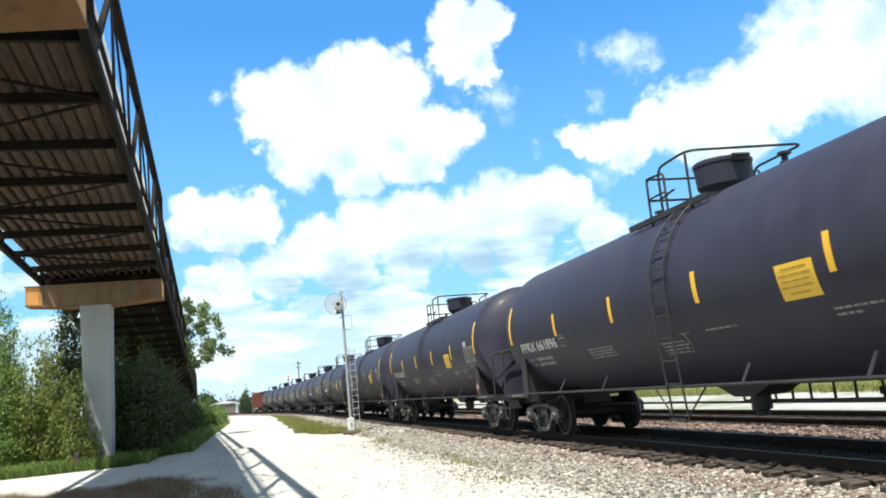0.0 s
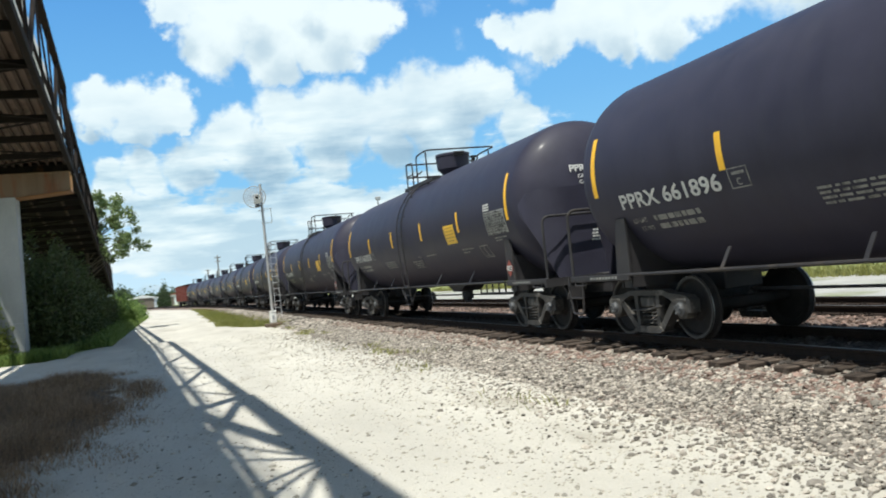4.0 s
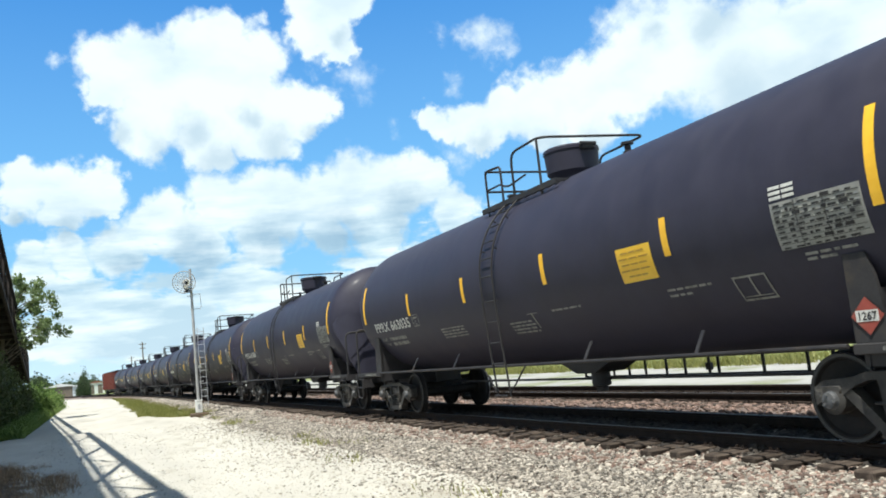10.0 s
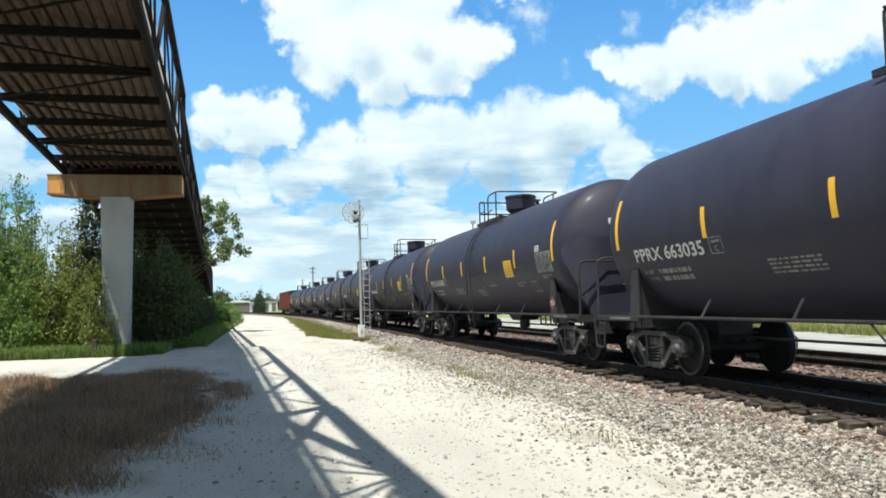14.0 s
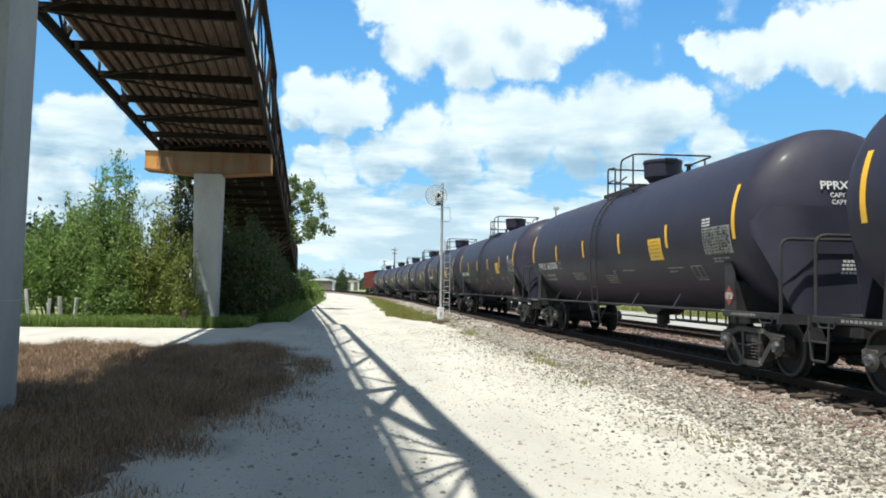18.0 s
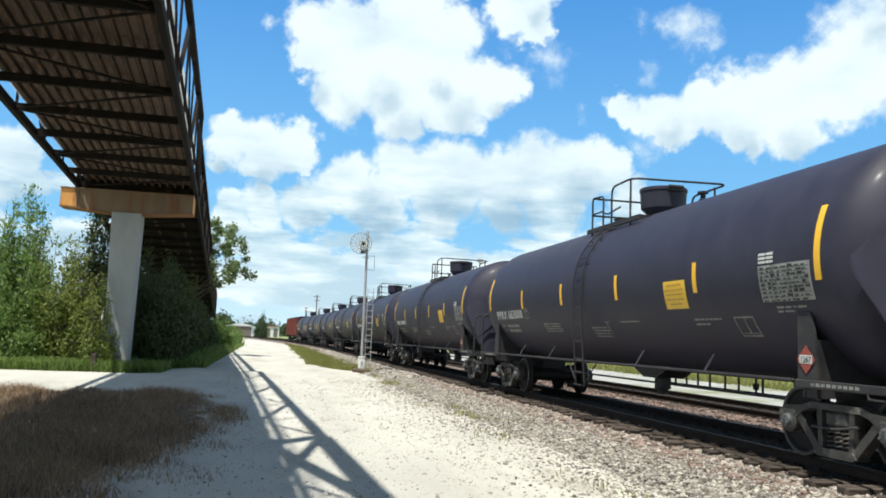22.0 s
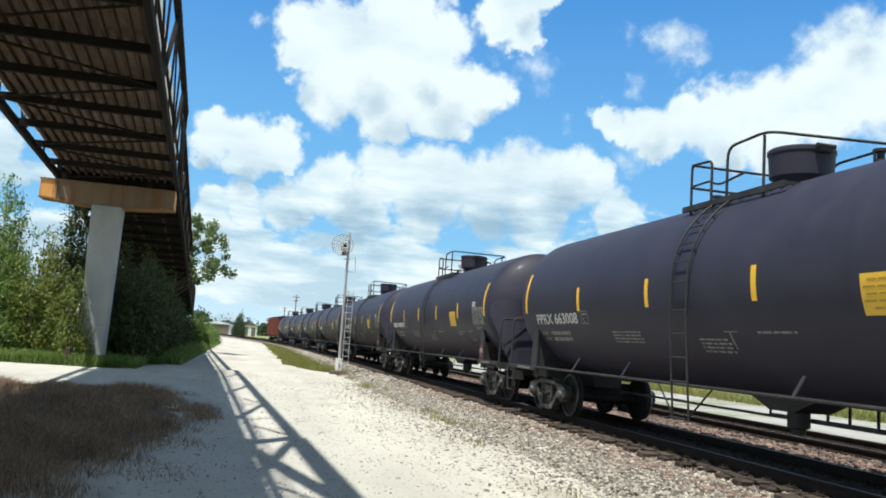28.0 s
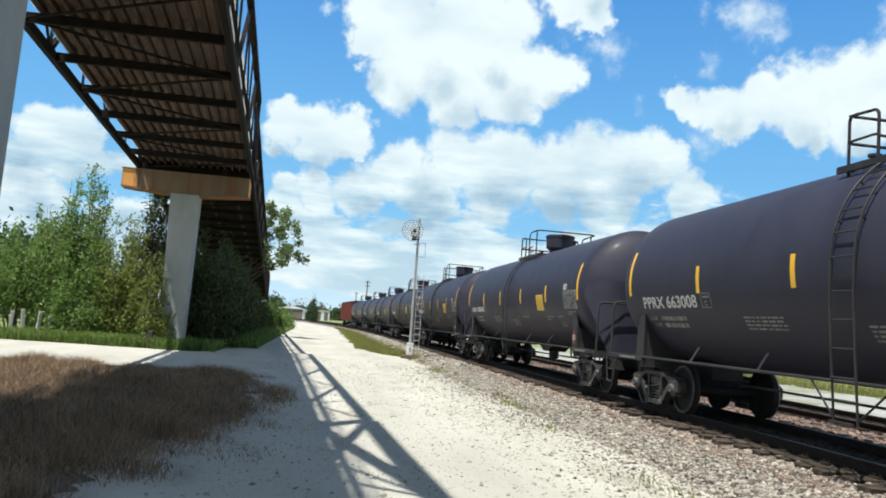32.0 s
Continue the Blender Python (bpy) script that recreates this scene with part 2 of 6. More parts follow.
def tank_paint():
    """Satin black tank paint with dust low on the flanks, faint runs and road grime."""
    def build(k, p):
        at = k.n("ShaderNodeTexCoord").outputs["Object"]
        z = k.n("ShaderNodeSeparateXYZ", {0: at}).outputs["Z"]
        runs = k.noise(k.vec("MULTIPLY", at, (2.0, 5.0, 0.35)), 1.0, 5.0, 0.6).outputs["Fac"]
        dust = k.noise(at, 1.3, 6.0, 0.65).outputs["Fac"]
        fine = k.noise(at, 45.0, 3.0, 0.6).outputs["Fac"]
        col = k.ramp(dust, [(0.3, (0.029, 0.028, 0.044)), (0.7, (0.042, 0.041, 0.063))])
        film = k.math("MULTIPLY", k.ramp(runs, [(0.45, 0.0), (0.8, 1.0)]), 0.14)
        col = k.mix(film, col, (0.062, 0.062, 0.068))
        grime = k.n("ShaderNodeMapRange", {"Value": k.math("ADD", z, k.math("MULTIPLY", dust, 0.8)), "From Min": 1.1, "From Max": 2.6, "To Min": 0.02, "To Max": 0.0}).outputs[0]
        col = k.mix(grime, col, (0.10, 0.09, 0.075))
        k.t.links.new(col, p.inputs["Base Color"])
        k.t.links.new(k.ramp(dust, [(0.3, 0.48), (0.7, 0.60)]), p.inputs["Roughness"])
        p.inputs["Specular IOR Level"].default_value = 0.16
        p.inputs["Coat Weight"].default_value = 0.03
        k.t.links.new(k.ramp(dust, [(0.3, 0.12), (0.7, 0.26)]), p.inputs["Coat Roughness"])
        wave = k.noise(at, 1.6, 2.0, 0.4).outputs["Fac"]
        b1 = k.n("ShaderNodeBump", {"Strength": 0.25, "Distance": 0.02, "Height": wave})
        b2 = k.n("ShaderNodeBump", {"Strength": 0.08, "Distance": 0.004, "Height": fine, "Normal": b1.outputs[0]})
        k.t.links.new(b2.outputs[0], p.inputs["Normal"])
    return material("tank_paint", build)


tank_paint()
surface("car_frame", (0.020, 0.019, 0.022), (0.046, 0.044, 0.046), 2.5, (0.45, 0.7), 0.0, 0.2, 50, (0.06, 0.05, 0.042), 2.2, spec=0.25)
surface("truck_steel", (0.022, 0.021, 0.021), (0.072, 0.068, 0.064), 7.0, (0.5, 0.75), 0.0, 0.45, 45, (0.20, 0.185, 0.165), 4.0, stain_at=0.55, spec=0.35)
surface("rim_steel", (0.03, 0.029, 0.029), (0.085, 0.082, 0.078), 6.0, (0.45, 0.65), 0.3, 0.15, 60, (0.06, 0.052, 0.046), 3.0)
surface("wheel_steel", (0.012, 0.012, 0.013), (0.034, 0.031, 0.030), 5.0, (0.7, 0.9), 0.0, 0.2, 60, (0.035, 0.028, 0.024), 3.0, spec=0.2)
surface("tread_steel", (0.28, 0.27, 0.26), (0.42, 0.41, 0.40), 8.0, (0.3, 0.45), 0.9, 0.1, 90)
surface("worn_steel", (0.07, 0.066, 0.064), (0.15, 0.142, 0.138), 8.0, (0.5, 0.7), 0.4, 0.1, 90)
surface("rail_side", (0.016, 0.012, 0.010), (0.042, 0.030, 0.025), 6.0, (0.8, 0.95), 0.0, 0.3, 70, spec=0.2)
surface("bearing_grey", (0.045, 0.047, 0.052), (0.14, 0.144, 0.152), 14.0, (0.5, 0.7), 0.1, 0.2, 60, (0.04, 0.036, 0.032), 4.0)
surface("yellow_tape", (0.78, 0.42, 0.02), (0.88, 0.52, 0.04), 9.0, (0.35, 0.55), 0.0, 0.05, 90, (0.55, 0.33, 0.06), 3.0, stain_at=0.62)
surface("yellow_sign", (0.74, 0.44, 0.03), (0.82, 0.52, 0.05), 6.0, (0.4, 0.6), 0.0, 0.05, 90, (0.5, 0.32, 0.06), 4.0, stain_at=0.62)
surface("sign_print", (0.36, 0.21, 0.03), (0.48, 0.28, 0.04), 9.0, (0.5, 0.6))
surface("white_letter", (0.46, 0.46, 0.44), (0.70, 0.70, 0.68), 11.0, (0.5, 0.7), 0.0, 0.05, 90, (0.2, 0.2, 0.19), 9.0, stain_at=0.6)
surface("faded_letter", (0.16, 0.16, 0.15), (0.30, 0.30, 0.28), 12.0, (0.55, 0.75), 0.0, 0.05, 90, (0.07, 0.07, 0.07), 8.0, stain_at=0.52)
surface("table_grey", (0.22, 0.22, 0.21), (0.34, 0.34, 0.32), 8.0, (0.5, 0.7), 0.0, 0.05, 90, (0.1, 0.1, 0.1), 6.0)
surface("hazard_red", (0.20, 0.035, 0.025), (0.33, 0.07, 0.05), 9.0, (0.45, 0.6), 0.0, 0.05, 60, (0.25, 0.12, 0.09), 7.0)
surface("boxcar_red", (0.10, 0.024, 0.018), (0.18, 0.042, 0.03), 1.5, (0.55, 0.8), 0.0, 0.2, 30, (0.07, 0.035, 0.025), 1.2)
surface("orange_rust", (0.16, 0.055, 0.03), (0.30, 0.12, 0.05), 6.0, (0.7, 0.9), 0.0, 0.3, 50)
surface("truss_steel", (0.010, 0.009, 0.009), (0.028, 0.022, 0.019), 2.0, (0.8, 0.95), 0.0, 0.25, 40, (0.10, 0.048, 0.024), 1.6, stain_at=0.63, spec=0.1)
surface("deck_sheet", (0.14, 0.092, 0.062), (0.26, 0.185, 0.132), 1.2, (0.7, 0.9), 0.0, 0.2, 35, (0.10, 0.05, 0.03), 1.3)
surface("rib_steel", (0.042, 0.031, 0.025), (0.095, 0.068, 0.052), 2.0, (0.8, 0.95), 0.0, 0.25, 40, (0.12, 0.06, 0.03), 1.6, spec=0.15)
surface("cap_steel", (0.12, 0.077, 0.044), (0.21, 0.148, 0.098), 1.0, (0.6, 0.85), 0.1, 0.2, 40, (0.17, 0.062, 0.026), 1.3, stretch=(1.9, 1.9, 0.30), stain_at=0.50)
surface("cap_band", (0.18, 0.078, 0.028), (0.30, 0.15, 0.058), 1.6, (0.6, 0.85), 0.0, 0.2, 40, (0.13, 0.06, 0.03), 1.6, stretch=(1.0, 1.0, 2.6))
surface("cap_rust_sunlit", (0.52, 0.21, 0.05), (0.70, 0.36, 0.11), 2.2, (0.6, 0.85), 0.0, 0.2, 40, (0.30, 0.11, 0.04), 2.0, stretch=(1.5, 1.5, 0.6))
surface("pier_concrete", (0.22, 0.23, 0.23), (0.345, 0.355, 0.35), 1.1, (0.75, 0.92), 0.0, 0.3, 40, (0.20, 0.205, 0.20), 0.9, stretch=(1, 1, 0.4), stain_at=0.58)
surface("panel_white", (0.55, 0.58, 0.60), (0.72, 0.75, 0.76), 1.5, (0.3, 0.5), 0.0, 0.05, 60, (0.45, 0.42, 0.36), 1.2)
surface("mast_paint", (0.30, 0.30, 0.30), (0.44, 0.44, 0.44), 4.0, (0.45, 0.65), 0.2, 0.1, 60, (0.22, 0.21, 0.20), 2.5)
surface("case_white", (0.68, 0.68, 0.66), (0.80, 0.80, 0.78), 5.0, (0.45, 0.6), 0.0, 0.05, 60, (0.5, 0.46, 0.40), 3.0, stain_at=0.62)
surface("disc_grey", (0.30, 0.31, 0.33), (0.42, 0.43, 0.45), 6.0, (0.5, 0.7), 0.1)
surface("dark_glass", (0.015, 0.015, 0.016), (0.03, 0.03, 0.03), 6.0, (0.08, 0.15), 0.0, 0.0)
surface("sand_road", (0.39, 0.37, 0.33), (0.585, 0.56, 0.50), 0.35, (0.9, 1.0), 0.0, 0.8, 42, (0.32, 0.293, 0.24), 0.42, stretch=(1.5, 0.45, 1), stain_at=0.56, dist=0.02)
surface("field_ground", (0.15, 0.19, 0.055), (0.28, 0.30, 0.12), 0.25, (0.9, 1.0), 0.0, 0.7, 20, (0.33, 0.30, 0.19), 0.2, stain_at=0.60, dist=0.03)
surface("ballast_bed", (0.12, 0.10, 0.085), (0.22, 0.19, 0.16), 9.0, (0.85, 1.0), 0.0, 1.0, 26, (0.42, 0.38, 0.33), 3.0, dist=0.03)
surface("ballast_red", (0.11, 0.08, 0.068), (0.20, 0.15, 0.125), 9.0, (0.85, 1.0), 0.0, 1.0, 26, (0.26, 0.21, 0.18), 3.0, dist=0.03)
# two near-black ballast tones that paint in the shade under the train
surface("stone_shade", (0.022, 0.018, 0.016), (0.060, 0.050, 0.043), 7.0, (0.85, 1.0), 0.0, 0.3, 60, island=0.5)
surface("ballast_shade", (0.018, 0.015, 0.013), (0.045, 0.037, 0.032), 9.0, (0.9, 1.0), 0.0, 1.0, 26, (0.07, 0.058, 0.05), 3.0, dist=0.03)
surface("stone", (0.160, 0.143, 0.124), (0.385, 0.35, 0.305), 7.0, (0.8, 0.95), 0.0, 0.3, 60, island=0.75)
surface("stone_red", (0.115, 0.076, 0.062), (0.25, 0.175, 0.145), 7.0, (0.8, 0.95), 0.0, 0.3, 60, island=0.6)
surface("pebble", (0.24, 0.225, 0.195), (0.44, 0.41, 0.35), 9.0, (0.85, 0.95), 0.0, 0.2, 60, island=0.42)
surface("lot_gravel", (0.27, 0.265, 0.25), (0.42, 0.41, 0.385), 0.8, (0.9, 1.0), 0.0, 0.6, 20, (0.20, 0.215, 0.12), 0.35, stain_at=0.5, dist=0.03)
surface("tie_wood", (0.026, 0.020, 0.017), (0.078, 0.061, 0.050), 3.0, (0.9, 1.0), 0.0, 0.5, 30, (0.13, 0.103, 0.084), 2.0, stretch=(0.5, 4, 4), per_object=0.3, spec=0.2)
surface("bark", (0.05, 0.04, 0.03), (0.12, 0.098, 0.075), 6.0, (0.85, 0.95), 0.0, 0.6, 25)
surface("old_wood", (0.36, 0.34, 0.31), (0.56, 0.54, 0.50), 3.0, (0.8, 0.95), 0.0, 0.4, 30, stretch=(2, 2, 0.5))
surface("pole_wood", (0.10, 0.085, 0.07), (0.20, 0.17, 0.14), 3.0, (0.8, 0.95), 0.0, 0.3, 30)
surface("shed_red", (0.20, 0.085, 0.06), (0.30, 0.14, 0.10), 1.0, (0.6, 0.8))
surface("roof_pale", (0.55, 0.57, 0.58), (0.70, 0.71, 0.72), 0.7, (0.5, 0.7))
surface("wall_grey", (0.35, 0.40, 0.45), (0.48, 0.52, 0.56), 0.7, (0.6, 0.8))
surface("car_white", (0.66, 0.67, 0.68), (0.72, 0.73, 0.74), 2.0, (0.15, 0.25), 0.0, 0.0, coat=0.5)
leaf_material("leaf_willow", (0.055, 0.115, 0.02), (0.29, 0.41, 0.115), 0.42)
leaf_material("leaf_pale", (0.095, 0.15, 0.05), (0.27, 0.34, 0.14), 0.35)
leaf_material("leaf_yellow", (0.12, 0.165, 0.035), (0.33, 0.365, 0.09), 0.5)
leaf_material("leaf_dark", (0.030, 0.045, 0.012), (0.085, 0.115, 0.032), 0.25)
leaf_material("leaf_far", (0.035, 0.065, 0.030), (0.08, 0.12, 0.05))
leaf_material("grass_green", (0.06, 0.115, 0.018), (0.22, 0.30, 0.07))
leaf_material("grass_dry", (0.048, 0.030, 0.019), (0.46, 0.31, 0.185), 0.25)
leaf_material("grass_olive", (0.15, 0.165, 0.04), (0.32, 0.31, 0.10))
surface("dirt", (0.065, 0.045, 0.031), (0.16, 0.113, 0.078), 1.5, (0.9, 1.0), 0.0, 0.8, 30, (0.10, 0.083, 0.062), 0.7, dist=0.03)


# ---- mesh helpers ----
class Shape:
    """Collects vertices and faces for one mesh."""

    def __init__(self):
        self.v, self.f = [], []

    def add(self, verts, faces, m=None):
        o = len(self.v)
        self.v += [tuple(m @ Vector(p)) if m else tuple(p) for p in verts]
        self.f += [tuple(i + o for i in q) for q in faces]
        return self

    def box(self, c, s, m=None, cut=0.0):
        x, y, z = (k / 2 for k in s)
        at = Matrix.Translation(c)
        m = m @ at if m else at
        b = min(cut, x * 0.9, y * 0.9, z * 0.9)
        if b <= 0:
            vs = [(i * x, j * y, k * z) for i in (-1, 1) for j in (-1, 1) for k in (-1, 1)]
            return self.add(vs, [(0, 1, 3, 2), (4, 6, 7, 5), (0, 4, 5, 1), (2, 3, 7, 6), (0, 2, 6, 4), (1, 5, 7, 3)], m)
        vs, fs, idx = [], [], {}
        for i in (-1, 1):
            for j in (-1, 1):
                for k in (-1, 1):
                    for a in range(3):
                        q = [i * (x - b), j * (y - b), k * (z - b)]
                        q[a] = (i * x, j * y, k * z)[a]
                        idx[i, j, k, a] = len(vs)
                        vs.append(q)
        for a in range(3):
            b1, b2 = (a + 1) % 3, (a + 2) % 3
            for sgn in (-1, 1):
                loop = []
                for u, v in ((-1, -1), (1, -1), (1, 1), (-1, 1)):
                    k = [0, 0, 0]
                    k[a], k[b1], k[b2] = sgn, u, v
                    loop.append(idx[(*k, a)])
                fs.append(tuple(loop if sgn > 0 else loop[::-1]))
            for u in (-1, 1):
                for v in (-1, 1):
                    k0, k1 = [0, 0, 0], [0, 0, 0]
                    k0[a], k0[b1], k0[b2] = -1, u, v
                    k1[a], k1[b1], k1[b2] = 1, u, v
                    q = (idx[(*k0, b1)], idx[(*k1, b1)], idx[(*k1, b2)], idx[(*k0, b2)])
                    fs.append(q if u * v > 0 else q[::-1])
        for i in (-1, 1):
            for j in (-1, 1):
                for k in (-1, 1):
                    q = (idx[i, j, k, 0], idx[i, j, k, 1], idx[i, j, k, 2])
                    fs.append(q if i * j * k > 0 else q[::-1])
        return self.add(vs, fs, m)

    def bar(self, a, b, w, h, cut=0.0):
        """A bar of rectangular section from a to b; h stands upright."""
        a, b = Vector(a), Vector(b)
        d = b - a
        y = d.normalized()
        x = y.cross((0, 0, 1))
        x = x.normalized() if x.length > 1e-4 else Vector((1, 0, 0))
        z = x.cross(y)
        m = Matrix((x, y, z)).transposed().to_4x4()
        m.translation = (a + b) / 2
        return self.box((0, 0, 0), (w, d.length, h), m, cut)

    def tube(self, pts, r, n=8, close=True):
        pts = [Vector(p) for p in pts]
        o, prev = len(self.v), None
        for i, p in enumerate(pts):
            d = (pts[min(i + 1, len(pts) - 1)] - pts[max(i - 1, 0)]).normalized()
            if prev is None:
                x = d.cross((0, 0, 1)) if abs(d.z) < 0.9 else d.cross((0, 1, 0))
            else:
                x = prev - d * prev.dot(d)
            x.normalize()
            prev = x
            y = d.cross(x)
            rr = r[i] if isinstance(r, (list, tuple)) else r
            for k in range(n):
                a = 2 * math.pi * k / n
                self.v.append(tuple(p + x * (rr * math.cos(a)) + y * (rr * math.sin(a))))
        for i in range(len(pts) - 1):
            for k in range(n):
                q = o + i * n
                self.f.append((q + k, q + (k + 1) % n, q + n + (k + 1) % n, q + n + k))
        if close:
            self.f.append(tuple(o + k for k in range(n))[::-1])
            self.f.append(tuple(o + (len(pts) - 1) * n + k for k in range(n)))
        return self

    def lathe(self, profile, m=None, n=24, cap=True):
        """Turns (radius, height) pairs about z."""
        o = len(self.v)
        for r, z in profile:
            for k in range(n):
                a = 2 * math.pi * k / n
                q = Vector((r * math.cos(a), r * math.sin(a), z))
                self.v.append(tuple(m @ q if m else q))
        for i in range(len(profile) - 1):
            for k in range(n):
                q = o + i * n
                self.f.append((q + k, q + (k + 1) % n, q + n + (k + 1) % n, q + n + k))
        if cap:
            self.f.append(tuple(o + k for k in range(n))[::-1])
            self.f.append(tuple(o + (len(profile) - 1) * n + k for k in range(n)))
        return self

    def prism(self, poly, t0, t1, m=None):
        """A flat outline (list of u, w) pushed from t0 to t1 along the third axis: the points are (t, u, w)."""
        n = len(poly)
        vs = [(t0, u, q) for u, q in poly] + [(t1, u, q) for u, q in poly]
        fs = [tuple(range(n)), tuple(range(n, 2 * n))[::-1]] + [(i, i + n, (i + 1) % n + n, (i + 1) % n) for i in range(n)]
        return self.add(vs, fs, m)

    def mesh(self, name, mat, smooth=False):
        me = bpy.data.meshes.new(name)
        me.from_pydata(self.v, [], self.f)
        me.materials.append(MATS[mat])
        bm = bmesh.new()
        bm.from_mesh(me)
        if len(bm.faces) < 60000:
            bmesh.ops.recalc_face_normals(bm, faces=bm.faces)
        bm.to_mesh(me)
        bm.free()
        if smooth:
            me.polygons.foreach_set("use_smooth", [True] * len(me.polygons))
            me.set_sharp_from_angle(angle=radians(38))
        return me


def part(name, shape, mat, parent=None, label="", smooth=False):
    me = shape.mesh(name, mat, smooth) if isinstance(shape, Shape) else shape
    ob = new(name, me)
    ob.parent = parent
    if label:
        ob["label"] = label
    return ob


def thing(name, label, category, group="", kind="", at=(0, 0, 0), turn=0.0):
    ob = new(name)
    ob.empty_display_size = 0.2
    ob.matrix_world = pose(*at, 0, 0, turn)
    return tagged(ob, label, category, group, kind)


def raw(name, mat, verts, quads, smooth=False):
    """A large mesh from numpy arrays of vertices and of faces with equal corner counts."""
    me = bpy.data.meshes.new(name)
    n, k = quads.shape
    me.vertices.add(len(verts))
    me.vertices.foreach_set("co", np.asarray(verts, dtype=np.float32).ravel())
    me.loops.add(n * k)
    me.loops.foreach_set("vertex_index", quads.astype(np.int32).ravel())
    me.polygons.add(n)
    me.polygons.foreach_set("loop_start", np.arange(0, n * k, k, dtype=np.int32))
    me.polygons.foreach_set("use_smooth", np.full(n, smooth))
    me.update(calc_edges=True)
    me.materials.append(MATS[mat])
    return me


def letters(text, size):
    """The built-in font as flat triangles: vertices and faces, with the height of a capital equal to size."""
    cu = bpy.data.curves.new("t", "FONT")
    cu.body, cu.size, cu.resolution_u, cu.offset = text, size / 0.72, 3, size * 0.03
    ob = new("t", cu)
    bpy.context.view_layer.update()
    me = ob.evaluated_get(bpy.context.evaluated_depsgraph_get()).to_mesh()
    vs = [tuple(v.co) for v in me.vertices]
    fs = [tuple(q.vertices) for q in me.polygons]
    bpy.data.objects.remove(ob)
    bpy.data.curves.remove(cu)
    return vs, fs


# ---- the railway: where it runs ----
TRACK_X, RAIL_Z = 7.855, 0.42
CAR_PITCH = 18.1


def track_x(y, base=TRACK_X):
    """Straight past the camera, then a long easy bend to the left."""
    return base - 0.00056 * max(0.0, y - 80.0) ** 2


def heading(y):
    return math.degrees(math.atan(2 * 0.00056 * max(0.0, y - 80.0)))


def seat(y):
    """The pose of a car whose middle is at y."""
    a, b = y - 6.95, y + 6.95
    xa, xb = track_x(a), track_x(b)
    return pose((xa + xb) / 2, y, RAIL_Z, 0, 0, math.degrees(math.atan2(xa - xb, b - a)))


def lerp(y, pts):
    return float(np.interp(y, [q[0] for q in pts], [q[1] for q in pts]))


# ---- tank car ----
R, ZC = 1.54, 2.49
HALF = 7.5


def on_tank(v, z, out=0.0, side=-1):
    """A point on the tank's flank at v along the car and height z."""
    a = math.asin(max(-1, min(1, (z - ZC) / R)))
    return Vector((side * (R + out) * math.cos(a), v, ZC + (R + out) * math.sin(a)))


def flank(s, v0, v1, z0, z1, out=0.007, n=6, thick=0.005):
    """A thin curved plate on the flank."""
    a0, a1 = (math.asin((z - ZC) / R) for z in (z0, z1))
    vs = []
    for o in (out, out - thick):
        for i in range(n + 1):
            a = a0 + (a1 - a0) * i / n
            for v in (v0, v1):
                vs.append((-(R + o) * math.cos(a), v, ZC + (R + o) * math.sin(a)))
    k = 2 * (n + 1)
    fs = []
    for i in range(n):
        q = 2 * i
        fs += [(q, q + 1, q + 3, q + 2), (k + q, k + q + 2, k + q + 3, k + q + 1), (q, q + 2, k + q + 2, k + q), (q + 1, k + q + 1, k + q + 3, q + 3)]
    fs += [(0, k, k + 1, 1), (2 * n, 2 * n + 1, k + 2 * n + 1, k + 2 * n)]
    return s.add(vs, fs)


def tank_text(text, v, z, size, out=0.009, squeeze=1.0):
    """Lettering on the flank that starts at v and runs towards -y, its foot at z."""
    vs, fs = letters(text, size)
    a0 = math.asin((z - ZC) / R)
    s = Shape()
    s.add([(-(R + out) * math.cos(a0 + y / R), v - x * squeeze, ZC + (R + out) * math.sin(a0 + y / R)) for x, y, _ in vs], fs)
    return s


def head_y(x, z, out=0.0):
    q = 1 - (x * x + (z - ZC) ** 2) / ((R + out) ** 2)
    return HALF + (0.74 + out) * math.sqrt(max(q, 0.0))


def tank_shape():
    prof = []
    for i in range(11):
        a = radians(90 - 9 * i)
        prof.append((max(R * math.cos(a), 0.01), -HALF - 0.74 * math.sin(a)))
    prof += [(R, -HALF + 0.5 * i) for i in range(1, 30)]
    for i in range(11):
        a = radians(9 * i)
        prof.append((max(R * math.cos(a), 0.01), HALF + 0.74 * math.sin(a)))
    s = Shape()
    s.lathe(prof, Matrix.Translation((0, 0, ZC)) @ pose(0, 0, 0, -90), 72)
    return s


def bend(pts, r=0.12, n=4):
    """Rounds the inner corners of a polyline."""
    pts = [Vector(p) for p in pts]
    out = [pts[0]]
    for a, b, c in zip(pts, pts[1:], pts[2:]):
        p = b + (a - b).normalized() * min(r, (a - b).length / 2.1)
        q = b + (c - b).normalized() * min(r, (c - b).length / 2.1)
        for i in range(n + 1):
            t = i / n
            out.append(p * (1 - t) ** 2 + b * (2 * t * (1 - t)) + q * t * t)
    return out + [pts[-1]]


